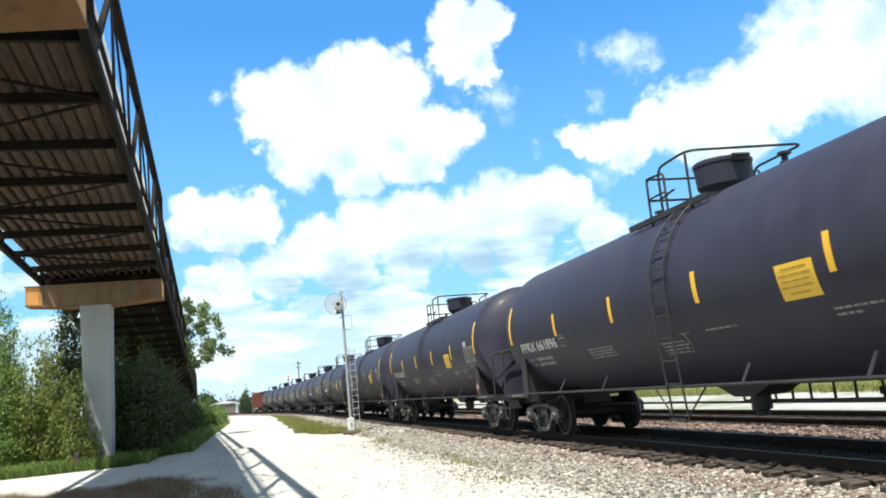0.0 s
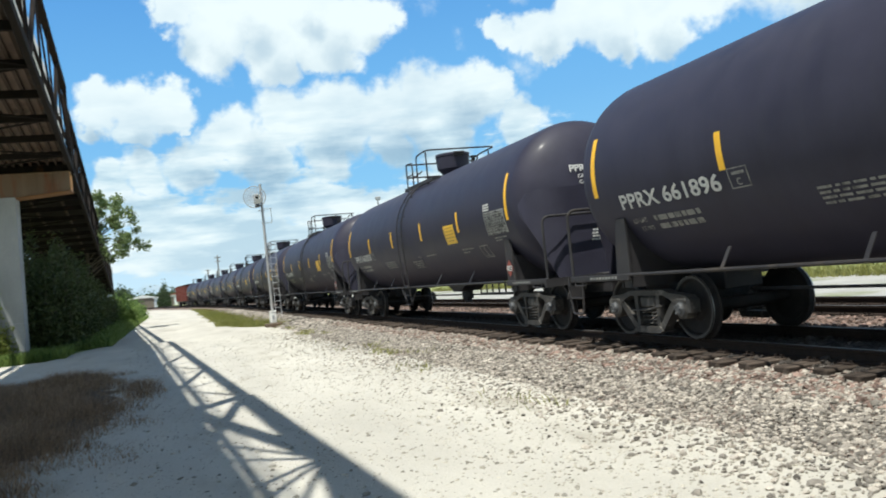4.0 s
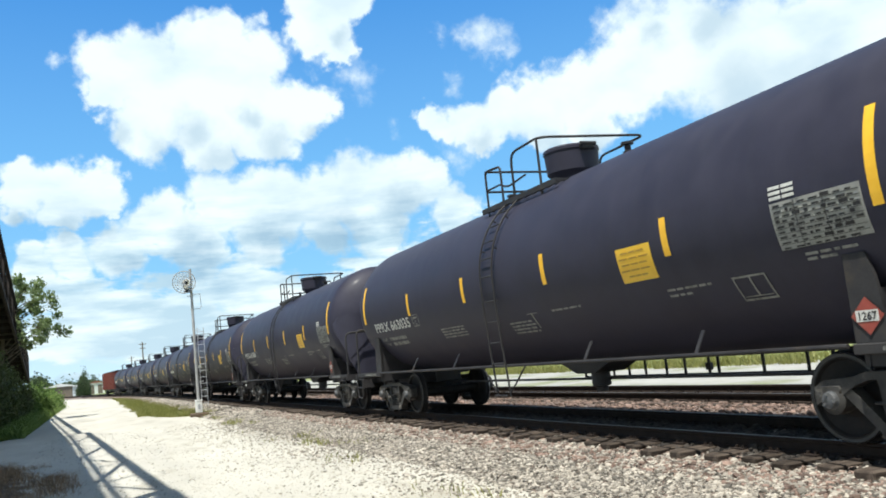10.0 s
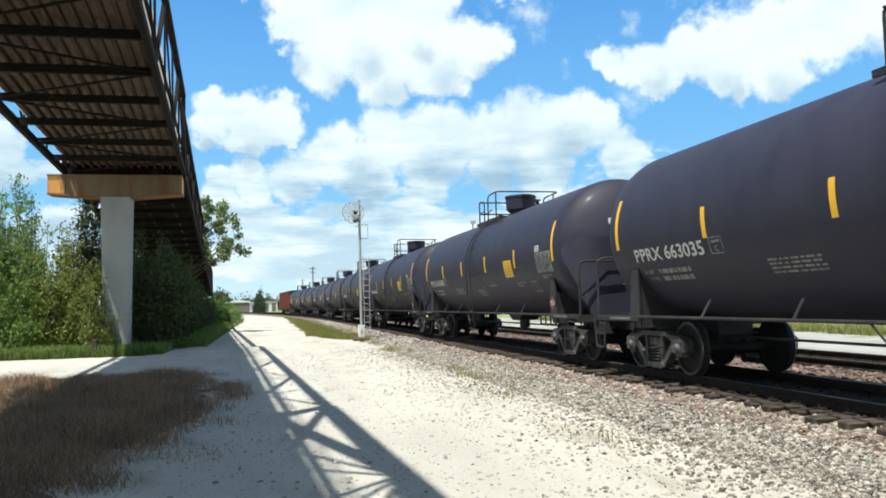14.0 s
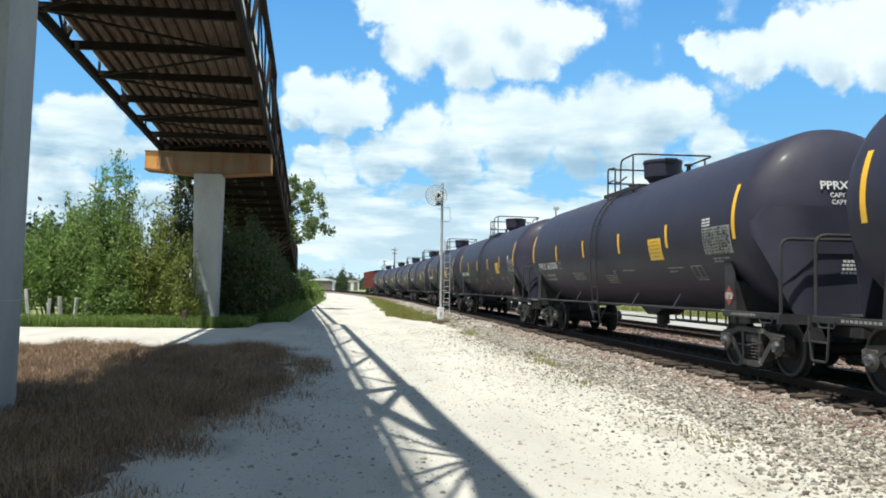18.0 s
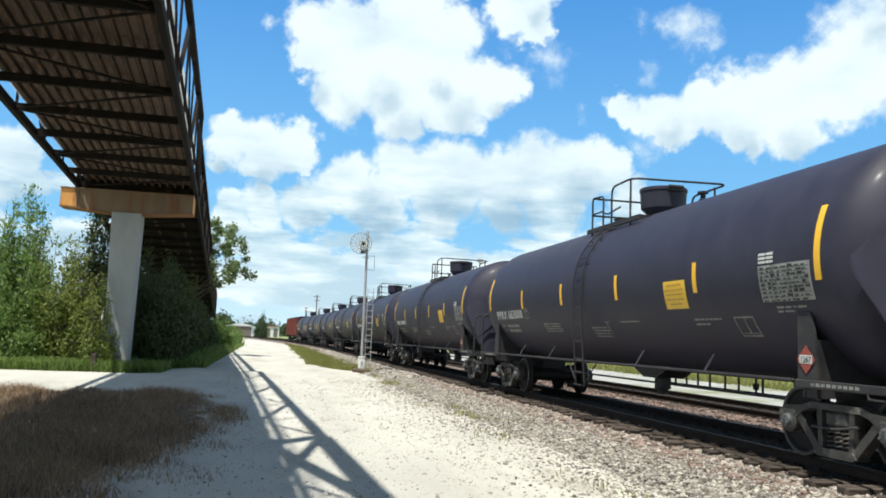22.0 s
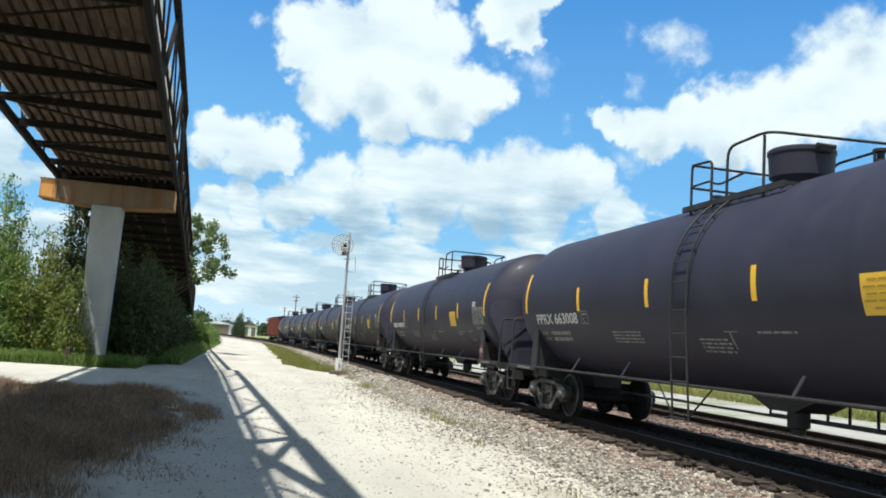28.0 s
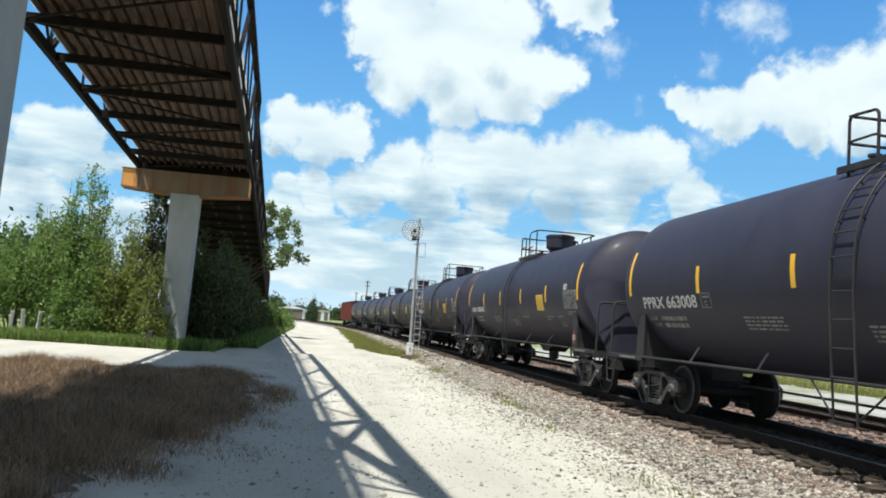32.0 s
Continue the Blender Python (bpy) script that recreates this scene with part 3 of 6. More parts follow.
def wheelset(parent, v):
    ws = new("wheelset")
    ws.parent = parent
    ws.matrix_basis = pose(0, v, 0.457)
    for side in (-1, 1):
        m = pose(side * 0.80, 0, 0, 0, side * 90, 0)
        s = Shape()
        s.lathe([(0.10, -0.06), (0.16, -0.06), (0.18, -0.045), (0.36, -0.02), (0.40, -0.07), (0.455, -0.072), (0.485, -0.065), (0.485, -0.045), (0.462, -0.03), (0.452, 0.065), (0.445, 0.07),
                 (0.395, 0.068), (0.375, 0.03), (0.20, 0.0), (0.15, 0.075), (0.10, 0.08)], m, 40)
        part("wheel", s, "wheel_steel", ws, smooth=True)
        # lighter ring paints in the light that catches the rim
        part("rim", Shape().lathe([(0.412, 0.0705), (0.444, 0.0725)], m, 40, False), "rim_steel", ws, "outer rim face, lighter grey for the light it catches")
        part("tread", Shape().lathe([(0.4545, -0.028), (0.4535, 0.067)], m, 40, False), "tread_steel", ws, "bright worn wheel tread", smooth=True)
        cap = Shape()
        cap.lathe([(0.01, 0.335), (0.045, 0.333), (0.078, 0.328), (0.084, 0.315), (0.084, 0.29), (0.096, 0.285), (0.096, 0.16), (0.08, 0.15)], pose(side * 0.80, 0, 0, 0, side * 90, 0), 20)
        for i in range(3):
            a = 2 * math.pi * i / 3
            cap.lathe([(0.018, 0.325), (0.018, 0.352)], m @ pose(0.055 * math.cos(a), 0.055 * math.sin(a), 0), 6)
        part("bearing_cap", cap, "bearing_grey", ws, "grey roller bearing end cap with three bolts", smooth=True)
    ax = Shape()
    ax.tube([(-0.82, 0, 0), (0.82, 0, 0)], 0.085, 16)
    part("axle", ax, "wheel_steel", ws, smooth=True)
    return ws


def truck(parent, v):
    tk = new("truck")
    tk.parent = parent
    tk.matrix_basis = pose(0, v, 0)
    for side in (-1, 1):
        s = Shape()
        x0, x1 = side * 0.98 - 0.085, side * 0.98 + 0.085
        up = [(-1.10, 0.40), (-1.10, 0.58), (-0.98, 0.65), (-0.62, 0.68), (-0.46, 0.73), (0.46, 0.73), (0.62, 0.68), (0.98, 0.65), (1.10, 0.58), (1.10, 0.40),
              (1.00, 0.40), (0.97, 0.54), (0.82, 0.54), (0.76, 0.50), (0.60, 0.60), (0.44, 0.65), (-0.44, 0.65), (-0.60, 0.60), (-0.76, 0.50), (-0.82, 0.54), (-0.97, 0.54), (-1.00, 0.40)]
        half = [(u, q) for u, q in up]
        # arched upper chord in strips, so that every face stays convex
        n = len(half)
        for i in range(n // 2 - 1):
            a, b, c, d = half[i], half[i + 1], half[n - 2 - i], half[n - 1 - i]
            s.prism([a, b, c, d], x0, x1)
        for sg in (-1, 1):
            s.prism([(sg * 0.78, 0.54), (sg * 0.68, 0.59), (sg * 0.29, 0.20), (sg * 0.36, 0.12)], x0 + 0.01, x1 - 0.01)
            s.prism([(sg * 0.34, 0.66), (sg * 0.25, 0.66), (sg * 0.23, 0.16), (sg * 0.31, 0.14)], x0 + 0.01, x1 - 0.01)
        s.prism([(-0.38, 0.12), (-0.32, 0.19), (0.32, 0.19), (0.38, 0.12), (0.30, 0.09), (-0.30, 0.09)], x0 - 0.02, x1 + 0.03)
        part("side_frame", s, "truck_steel", tk, "cast steel side frame, dusty grey", smooth=True)
        for du in (-0.13, 0.0, 0.13):
            sp = Shape()
            for i in range(5):
                sp.tube([(side * 0.98 + 0.06 * math.cos(a), du + 0.06 * math.sin(a), 0.20 + 0.055 * i + 0.055 * k / 10) for k, a in enumerate([2 * math.pi * j / 10 for j in range(11)])], 0.014, 5)
            part("spring", sp, "truck_steel", tk)
        for sg in (-1, 1):
            pad = Shape().box((side * 0.98, sg * 0.89, 0.56), (0.20, 0.26, 0.10), cut=0.02)
            pad.lathe([(0.12, -0.10), (0.15, -0.08), (0.15, 0.08), (0.12, 0.10)], pose(side * 0.98, sg * 0.89, 0.457, 0, 90, 0), 18)
            part("bearing_adapter", pad, "truck_steel", tk, smooth=True)
        rod = Shape()
        rod.tube(bend([(side * 1.10, -0.45, 0.50), (side * 1.12, -0.10, 0.44), (side * 1.12, 0.35, 0.44)], 0.05), 0.016, 6)
        part("brake_rod", rod, "truck_steel", tk)
    bo = Shape()
    bo.box((0, 0, 0.55), (2.1, 0.40, 0.18), cut=0.03)
    bo.box((0, 0, 0.70), (0.7, 0.45, 0.16), cut=0.03)
    part("bolster", bo, "truck_steel", tk)
    beam = Shape()
    for sg in (-1, 1):
        beam.bar((-0.85, sg * 0.38, 0.36), (0.85, sg * 0.38, 0.36), 0.06, 0.10)
        for side in (-1, 1):
            beam.box((side * 0.75, sg * 0.42, 0.42), (0.09, 0.06, 0.22), cut=0.015)
    part("brake_beam", beam, "wheel_steel", tk)
    return tk, [wheelset(tk, -0.89), wheelset(tk, 0.89)]


def railing(s, far_v=1.32):
    """Guard rails round the manway platform."""
    t = 0.022
    for side in (-1, 1):
        x = side * 0.92
        s.tube(bend([(x, far_v, 3.72), (x, far_v, 4.56), (x, far_v - 0.6, 4.52), (x, far_v - 0.6, 3.78)], 0.10), t, 8)
        if side < 0:
            s.tube(bend([(x, far_v, 4.20), (x, far_v - 0.55, 4.20), (x, far_v - 0.7, 4.13), (x, 0.3, 4.10), (x, -0.3, 4.16)], 0.06), t * 0.85, 8)
        s.tube([(x, -0.78, 3.72), (x, -0.78, 4.62)], t, 8)
        s.tube([(x, 0.14, 3.80), (x, 0.14, 4.2)], t, 8)
    s.tube(bend([(-0.92, 0.14, 3.80), (-0.92, 0.14, 4.64), (-0.92, -0.85, 4.66), (0.92, -1.25, 4.60), (0.92, 0.14, 4.58), (0.92, 0.14, 3.80)], 0.2), t, 8)
    s.tube([(-0.92, far_v, 4.56), (0.92, far_v, 4.56)], t, 8)
    s.tube([(-0.92, far_v, 4.18), (0.92, far_v, 4.18)], t, 8)
    return s


def shield_y(x):
    return lerp(abs(x), ((0, 8.42), (0.9, 8.40), (1.15, 8.30), (1.35, 8.12), (1.52, 7.87)))


def bent_plate(half_w, low, high, back, m, thick=0.024):
    """An upright plate bent round the tank end, between a lower and an upper edge given over the distance from its middle."""
    xs = sorted({round(-half_w + half_w * i / 14, 3) for i in range(29)} | {sg * q[0] for q in low for sg in (-1, 1)})
    s, n = Shape(), len(xs)
    for o in (0.0, thick):
        for x in xs:
            y = shield_y(x) - back - o
            s.v += [tuple(m @ Vector((x, y, lerp(abs(x), low)))), tuple(m @ Vector((x, y, lerp(abs(x), high))))]
    k = 2 * n
    for i in range(n - 1):
        q = 2 * i
        s.f += [(q, q + 2, q + 3, q + 1), (k + q, k + q + 1, k + q + 3, k + q + 2), (q, k + q, k + q + 2, q + 2), (q + 1, q + 3, k + q + 3, k + q + 1)]
    s.f += [(0, 1, k + 1, k), (2 * n - 2, k + 2 * n - 2, k + 2 * n - 1, 2 * n - 1)]
    return s


def build_tank_car(mark, shift=-0.15):
    car = thing("tank_car", "black tank car with yellow reflective strips on the near track", "tank car", "tank cars of the train")
    part("tank", tank_shape(), "tank_paint", car, smooth=True)
    for v, tall in ((7.28, 1), (4.25, 0), (1.41, 0), (-1.52, 0), (-4.42, 0), (-7.30, 1)):
        s = flank(Shape(), v - 0.055, v + 0.055, 2.20 if tall else 2.18, 3.10 if tall else 2.64, n=8)
        part("reflective_strip", s, "yellow_tape", car, "upright yellow reflective strip")
    sign = part("warning_sign", flank(Shape(), -4.12, -3.42, 1.96, 2.40), "yellow_sign", car, "square yellow warning sign with fine print")
    bars = Shape()
    for i, (a, b) in enumerate(((0.10, 0.60), (0.04, 0.66), (0.08, 0.62), (0.04, 0.64), (0.16, 0.55))):
        z = 2.335 - 0.075 * i
        for j in range(3):
            q0 = a + (b - a) * j / 3
            flank(bars, -3.42 - q0 - (b - a) / 3 * 0.86, -3.42 - q0, z - 0.012, z + 0.010, 0.0105, 2, 0.003)
    tagged(part("printed_line", bars, "sign_print", sign), kind="stuff")
    table = part("data_panel", flank(Shape(), -7.16, -6.10, 1.98, 2.45), "table_grey", car, "grey stencilled inspection table")
    cells = Shape()
    rng = random.Random(5)
    for i in range(9):
        z = 2.438 - 0.052 * i
        flank(cells, -7.14, -6.12, z - 0.047, z - 0.042, 0.0105, 1, 0.003)
        v = -6.14
        while v > -7.06:
            wd = rng.uniform(0.03, 0.11)
            tall = rng.choice((0.016, 0.016, 0.022, 0.034))
            flank(cells, max(v - wd, -7.13), v, z - 0.036, z - 0.036 + tall, 0.0105, 1, 0.003)
            v -= wd + rng.uniform(0.015, 0.07)
    for v in (-6.40, -6.74):
        flank(cells, v - 0.007, v, 2.0, 2.44, 0.0106, 3, 0.003)
    tagged(part("printed_cell", cells, "car_frame", table), kind="stuff")
    head = Shape()
    for i in range(3):
        for j in range(2):
            v = -6.11 - 0.17 * j
            flank(head, v - 0.15, v, 2.615 - 0.052 * i - 0.032, 2.615 - 0.052 * i, 0.008, 1, 0.003)
    part("stencil", head, "white_letter", car, "short white stencilled lines")
    frame_box = Shape()
    for a, b, c, d in ((-5.74, -5.26, 1.79, 1.81), (-5.74, -5.26, 1.54, 1.56), (-5.28, -5.26, 1.54, 1.81), (-5.74, -5.72, 1.54, 1.81), (-5.52, -5.50, 1.58, 1.80), (-5.70, -5.30, 1.58, 1.59)):
        flank(frame_box, a, b, c, d, 0.008, 3, 0.003)
    part("stencil_frame", frame_box, "faded_letter", car, "white outlined square stencil")
    small = Shape()
    for v0, v1, z, rows in ((-4.15, -4.93, 1.80, 1), (-4.15, -4.55, 1.73, 1), (-1.40, -2.20, 1.80, 1), (0.10, -0.70, 1.70, 4), (2.95, 1.85, 1.80, 4), (6.02, 4.95, 1.80, 1), (5.98, 5.0, 1.68, 1), (-6.35, -6.95, 1.92, 1), (-6.35, -6.7, 1.87, 1)):
        for i in range(rows):
            v, zz = v0, z - 0.055 * i
            while v > v1 + 0.05:
                wd = min(rng.uniform(0.06, 0.22), v - v1)
                flank(small, v - wd, v, zz - (0.07 if v0 > 5.9 else 0.026), zz, 0.008, 1, 0.003)
                v -= wd + rng.uniform(0.025, 0.05)
    for v in (-0.75, -0.77):
        flank(small, v - 0.012, v, 1.56, 1.80, 0.008, 2, 0.003)
    flank(small, -0.95, -0.62, 1.79, 1.80, 0.008, 1, 0.003)
    tagged(part("stencil_line", small, "faded_letter", car, "small worn white stencilled lines"), kind="stuff")
    part("reporting_mark", tank_text(mark, 6.68, 1.955, 0.22, squeeze=1.36), "white_letter", car, "white stencilled reporting mark and number")
    for text, v, z in (("LD LMT", 6.55, 1.735), ("LT WT", 6.45, 1.615)):
        tagged(part("stencil_word", tank_text(text, v, z, 0.075), "faded_letter", car, "worn white stencilled words"), kind="stuff")
    cbox = Shape()
    for a, b, c, d in ((3.84, 4.19, 2.17, 2.185), (3.84, 4.19, 1.94, 1.955), (4.175, 4.19, 1.94, 2.185), (3.84, 3.855, 1.94, 2.185)):
        flank(cbox, a, b, c, d, 0.008, 3, 0.003)
    flank(cbox, 3.90, 4.12, 2.10, 2.135, 0.008, 1, 0.003)
    cb = part("stencil_frame", cbox, "faded_letter", car, "white outlined square with a letter C")
    part("stencil_letter", tank_text("C", 4.07, 1.975, 0.09), "faded_letter", cb)
    # end lettering on the near head
    vs, fs = letters(mark, 0.13)
    tx = Shape()
    tx.add([(-0.54 + x * 1.05, -head_y(-0.54 + x * 1.05, 2.95 + y) - 0.03, 2.95 + y) for x, y, _ in vs], fs)
    for text, x0, z0 in (("CAPY 31730 US GAL", -0.40, 2.82), ("CAPY 120111 L", -0.38, 2.71)):
        vs, fs = letters(text, 0.075)
        tx.add([(x0 + x * 0.92, -head_y(x0 + x * 0.92, z0 + y) - 0.03, z0 + y) for x, y, _ in vs], fs)
    part("end_lettering", tx, "white_letter", car, "white reporting mark on the tank head")
    # ladder up the near flank
    LA = shift + (0.16 if shift > -0.5 else -0.04)
    LB = LA + 0.46
    lad = Shape()
    def rail_pts(v):
        pts = [on_tank(v, ZC + R * math.sin(radians(a)), 0.07) for a in range(62, -1, -6)]
        pts.append(Vector((-R - 0.07, v, ZC - 0.4)))
        return pts + [Vector((-R - 0.02, v, 1.3)), Vector((-1.50, v, 0.50))]
    for a in (40, 18):
        p, q = on_tank(0, ZC + R * math.sin(radians(a)), 0.07), on_tank(0, ZC + R * math.sin(radians(a)), -0.01)
        for v in (LA, LB):
            lad.tube([(p.x, v, p.z), (q.x, v, q.z)], 0.013, 6)
    lad.tube(rail_pts(LB), 0.017, 7)
    ladder = part("ladder", lad, "car_frame", car, "black steel side ladder bent round the tank", smooth=True)
    part("ladder_rail", Shape().tube(rail_pts(LA), 0.017, 7), "car_frame", ladder, smooth=True)
    for i in range(6):
        p = on_tank(0, ZC + R * math.sin(radians(56 - 11 * i)), 0.07)
        part("rung", Shape().tube([(p.x, LA, p.z), (p.x, LB, p.z)], 0.013, 6), "car_frame", ladder)
    for z in (2.1, 1.75, 1.4, 1.05, 0.78, 0.52):
        part("rung", Shape().tube([(-1.56, LA, z), (-1.56, LB, z)], 0.014, 6), "car_frame", ladder)
    for v, u in ((LB, LB + 0.53), (LA, LA - 0.54)):
        part("brace", Shape().tube([(-1.50, v, 0.55), (-1.47, u, 0.98)], 0.014, 6), "car_frame", ladder)
    plat = Shape().bar((-0.95, -1.3, 3.83), (-0.95, 1.36, 3.83), 0.04, 0.09)
    plat = part("platform", plat, "car_frame", car, "steel grating walkway on top of the tank")
    for x in (-0.6, 0.6, 0.95):
        part("bearer", Shape().bar((x, -1.3, 3.83), (x, 1.36, 3.83), 0.04, 0.09), "car_frame", plat)
    for i in range(11):
        part("slat", Shape().bar((-0.95, -1.25 + 0.255 * i, 3.85), (0.95, -1.25 + 0.255 * i, 3.85), 0.03, 0.05), "car_frame", plat)
    part("guard_rail", railing(Shape(), 1.32 + shift), "car_frame", car, "bent black pipe guard rail", smooth=True)
    dome = Shape()
    dome.lathe([(0.30, 3.88), (0.33, 4.05), (0.45, 4.16), (0.47, 4.50), (0.485, 4.51), (0.485, 4.56), (0.46, 4.585), (0.02, 4.60)], pose(0, -0.36, 0), 32)
    dm = part("manway_housing", dome, "tank_paint", car, "round black manway housing", smooth=True)
    lid = Shape()
    lid.box((0.0, -0.86, 4.52), (0.26, 0.10, 0.12), cut=0.02)
    lid.tube([(-0.15, -0.90, 4.55), (0.15, -0.90, 4.55)], 0.035, 8)
    part("lid_hinge", lid, "car_frame", dm)
    for v in (-1.95, 1.9):
        valve = Shape().lathe([(0.08, 3.98), (0.08, 4.12), (0.05, 4.14), (0.05, 4.22), (0.10, 4.23), (0.10, 4.27)], pose(0.0, v, 0), 12)
        part("valve", valve, "car_frame", car, smooth=True)
    for side in (-1, 1):
        bar = Shape()
        x = side * 1.47
        bar.tube([(x, -6.7, 1.0), (x, 6.7, 1.0)], 0.024, 8)
        rail = part("side_rail", bar, "car_frame", car, "long pipe handrail along the side", smooth=True)
        for v in (-4.6, -2.25, 2.35, 4.55):
            st = Shape()
            st.bar((x, v, 0.99), (x - side * 0.17, v, 1.27), 0.06, 0.014)
            part("strut", st, "car_frame", rail)
    guard = Shape()
    for z in (0.83, 0.53):
        guard.tube([(1.45, -5.6, z), (1.45, 2.3, z)], 0.026, 6)
    for v in (-5.6, -5.2, -4.4, -3.9, -3.45, -2.6, -1.62, -1.40, -0.8, -0.3, 0.3, 0.8, 1.3, 1.8, 2.3):
        guard.tube([(1.45, v, 0.53), (1.45, v, 1.0)], 0.026, 6)
    guard.box((1.45, -1.40, 0.66), (0.06, 0.12, 0.12))
    part("brake_rigging", guard, "car_frame", car)
    outlet = Shape()
    outlet.prism([(-1.35, 0.98), (-1.0, 0.86), (-0.7, 0.74), (-0.15, 0.74), (0.15, 0.86), (0.5, 0.98)], -0.30, 0.30)
    outlet.lathe([(0.10, 0.42), (0.10, 0.50), (0.16, 0.52), (0.16, 0.76)], pose(0, -0.42, 0), 14)
    part("bottom_outlet", outlet, "car_frame", car, "bottom outlet valve in its skid", smooth=True)
    brake = Shape()
    brake.bar((0.1, -6.0, 0.62), (0.1, 6.0, 0.62), 0.04, 0.04)
    part("brake_gear", brake, "car_frame", car, smooth=True)
    wheelsets = []
    for end in (-1, 1):
        m = pose(0, 0, 0, 0, 0, 0 if end > 0 else 180)
        sill = Shape()
        sill.box((0, 7.45, 0.83), (0.66, 2.9, 0.36), m, 0.02)
        sill.box((0, 8.33, 0.955), (2.9, 0.54, 0.05), m)
        sill.box((0, 8.60, 0.93), (2.96, 0.05, 0.15), m)
        part("stub_sill", sill, "car_frame", car, "end sill with crossover platform")
        cp = Shape()
        cp.box((0, 8.75, 0.80), (0.16, 0.40, 0.20), m, 0.03)
        cp.prism([(8.86, 0.64), (9.05, 0.64), (9.12, 0.70), (9.12, 0.92), (9.05, 0.97), (8.86, 0.97)], -0.16, 0.10, m)
        cp.box((0.14, 9.10, 0.80), (0.10, 0.16, 0.28), m, 0.03)
        part("coupler", cp, "orange_rust", car, "rusty knuckle coupler", smooth=True)
        shields = ((("head_shield", "black bent head shield over the tank end", 1.52, ((0, 1.93), (0.70, 1.93), (1.22, 1.44), (1.52, 2.24)), ((0, 2.66), (1.2, 2.66), (1.45, 2.60), (1.52, 2.44)), 0.0),
                    ("shield_panel", "recessed six-sided lower panel of the head shield", 1.24, ((0, 1.0), (1.05, 1.0), (1.24, 1.43)), ((0, 1.98), (0.72, 1.98), (1.24, 1.48)), 0.027)) if end < 0 else
                   (("head_shield", "black upright head shield plate", 1.08, ((0, 1.0), (0.80, 1.0), (0.86, 1.4), (1.08, 2.5)), ((0, 2.68), (1.05, 2.68), (1.08, 2.62)), 0.0),))
        for nm, text, half_w, low, high, back in shields:
            part(nm, bent_plate(half_w, low, high, back, m), "tank_paint", car, text, smooth=True)
        if end < 0:
            wl = Shape()
            for i, (x0, x1) in enumerate(((-0.30, 0.10), (-0.32, 0.26), (-0.32, -0.08), (-0.34, 0.02))):
                x = x0
                while x < x1:
                    wl.add([(x, -8.398, 1.80 - 0.06 * i), (x + 0.05, -8.398, 1.80 - 0.06 * i), (x + 0.05, -8.398, 1.836 - 0.06 * i), (x, -8.398, 1.836 - 0.06 * i)], [(0, 1, 2, 3)])
                    x += 0.066
            part("stencil", wl, "white_letter", car, "white stencilled lines on the head shield")
        gr = Shape()
        gr.tube([m @ p for p in bend([(-1.40, 8.55, 0.96), (-1.40, 8.55, 2.13), (1.40, 8.55, 2.13), (1.40, 8.55, 0.96)], 0.16)], 0.026, 8)
        part("end_rail", gr, "car_frame", car, "arched pipe rail over the end platform", smooth=True)
        for side in (-1, 1):
            sd = Shape()
            sd.prism([(6.74, 1.0), (7.12, 1.0), (7.05, 1.60), (6.98, 1.84), (6.74, 1.84)], side * 1.41, side * 1.375, m)
            sd.prism([(6.74, 1.72), (6.98, 1.72), (7.00, 1.84), (6.74, 1.84)], side * 1.37, side * 1.16, m)
            sd.prism([(6.78, 0.80), (6.83, 0.80), (6.83, 1.80), (6.78, 1.80)], side * 1.375, side * 0.5, m)
            sd.prism([(7.02, 0.80), (7.06, 0.80), (7.04, 1.50), (7.00, 1.50)], side * 1.375, side * 0.5, m)
            sd.prism([(6.82, 0.80), (7.06, 0.80), (7.06, 1.02), (6.82, 1.02)], side * 1.36, side * 0.3, m)
            part("saddle", sd, "car_frame", car, "steel saddle that carries the tank")
            ss = Shape()
            ss.box((side * 1.43, 7.66, 0.965), (0.05, 1.86, 0.10), m, 0.01)
            sl = part("side_sill", ss, "car_frame", car)
            if side * end > 0:
                wr = Shape()
                for i in range(9):
                    y0 = end * (7.05 + 0.095 * i)
                    wr.add([(-1.458, y0, 0.947), (-1.458, y0 + 0.07 * end, 0.947), (-1.458, y0 + 0.07 * end, 0.985), (-1.458, y0, 0.985)], [(0, 1, 2, 3)])
                part("sill_lettering", wr, "faded_letter", sl, "small white stencilled lettering")
            stp = Shape()
            stp.tube([m @ p for p in bend([(side * 1.46, 8.40, 0.95), (side * 1.46, 8.40, 0.86), (side * 1.46, 8.02, 0.86), (side * 1.46, 8.02, 0.95)], 0.05)], 0.014, 6)
            if side < 0:
                stp.tube([m @ p for p in bend([(side * 1.46, 8.64, 0.93), (side * 1.46, 8.56, 0.40), (side * 1.46, 8.20, 0.40), (side * 1.46, 8.14, 0.93)], 0.06)], 0.02, 6)
                stp.tube([m @ Vector(p) for p in ((side * 1.46, 8.60, 0.66), (side * 1.46, 8.17, 0.66))], 0.016, 6)
            part("stirrup_step" if side < 0 else "grab_iron", stp, "car_frame", car, smooth=True)
            if side > 0:
                gu = Shape()
                gu.add([(0.72, 8.63, 0.60), (1.10, 8.63, 0.60), (0.98, 8.63, 0.90), (0.84, 8.63, 0.90), (0.72, 8.61, 0.60), (1.10, 8.61, 0.60), (0.98, 8.61, 0.90), (0.84, 8.61, 0.90)], [(0, 1, 2, 3), (7, 6, 5, 4), (0, 4, 5, 1), (1, 5, 6, 2), (2, 6, 7, 3), (3, 7, 4, 0)], m)
                part("gusset", gu, "car_frame", car)
        lev = Shape()
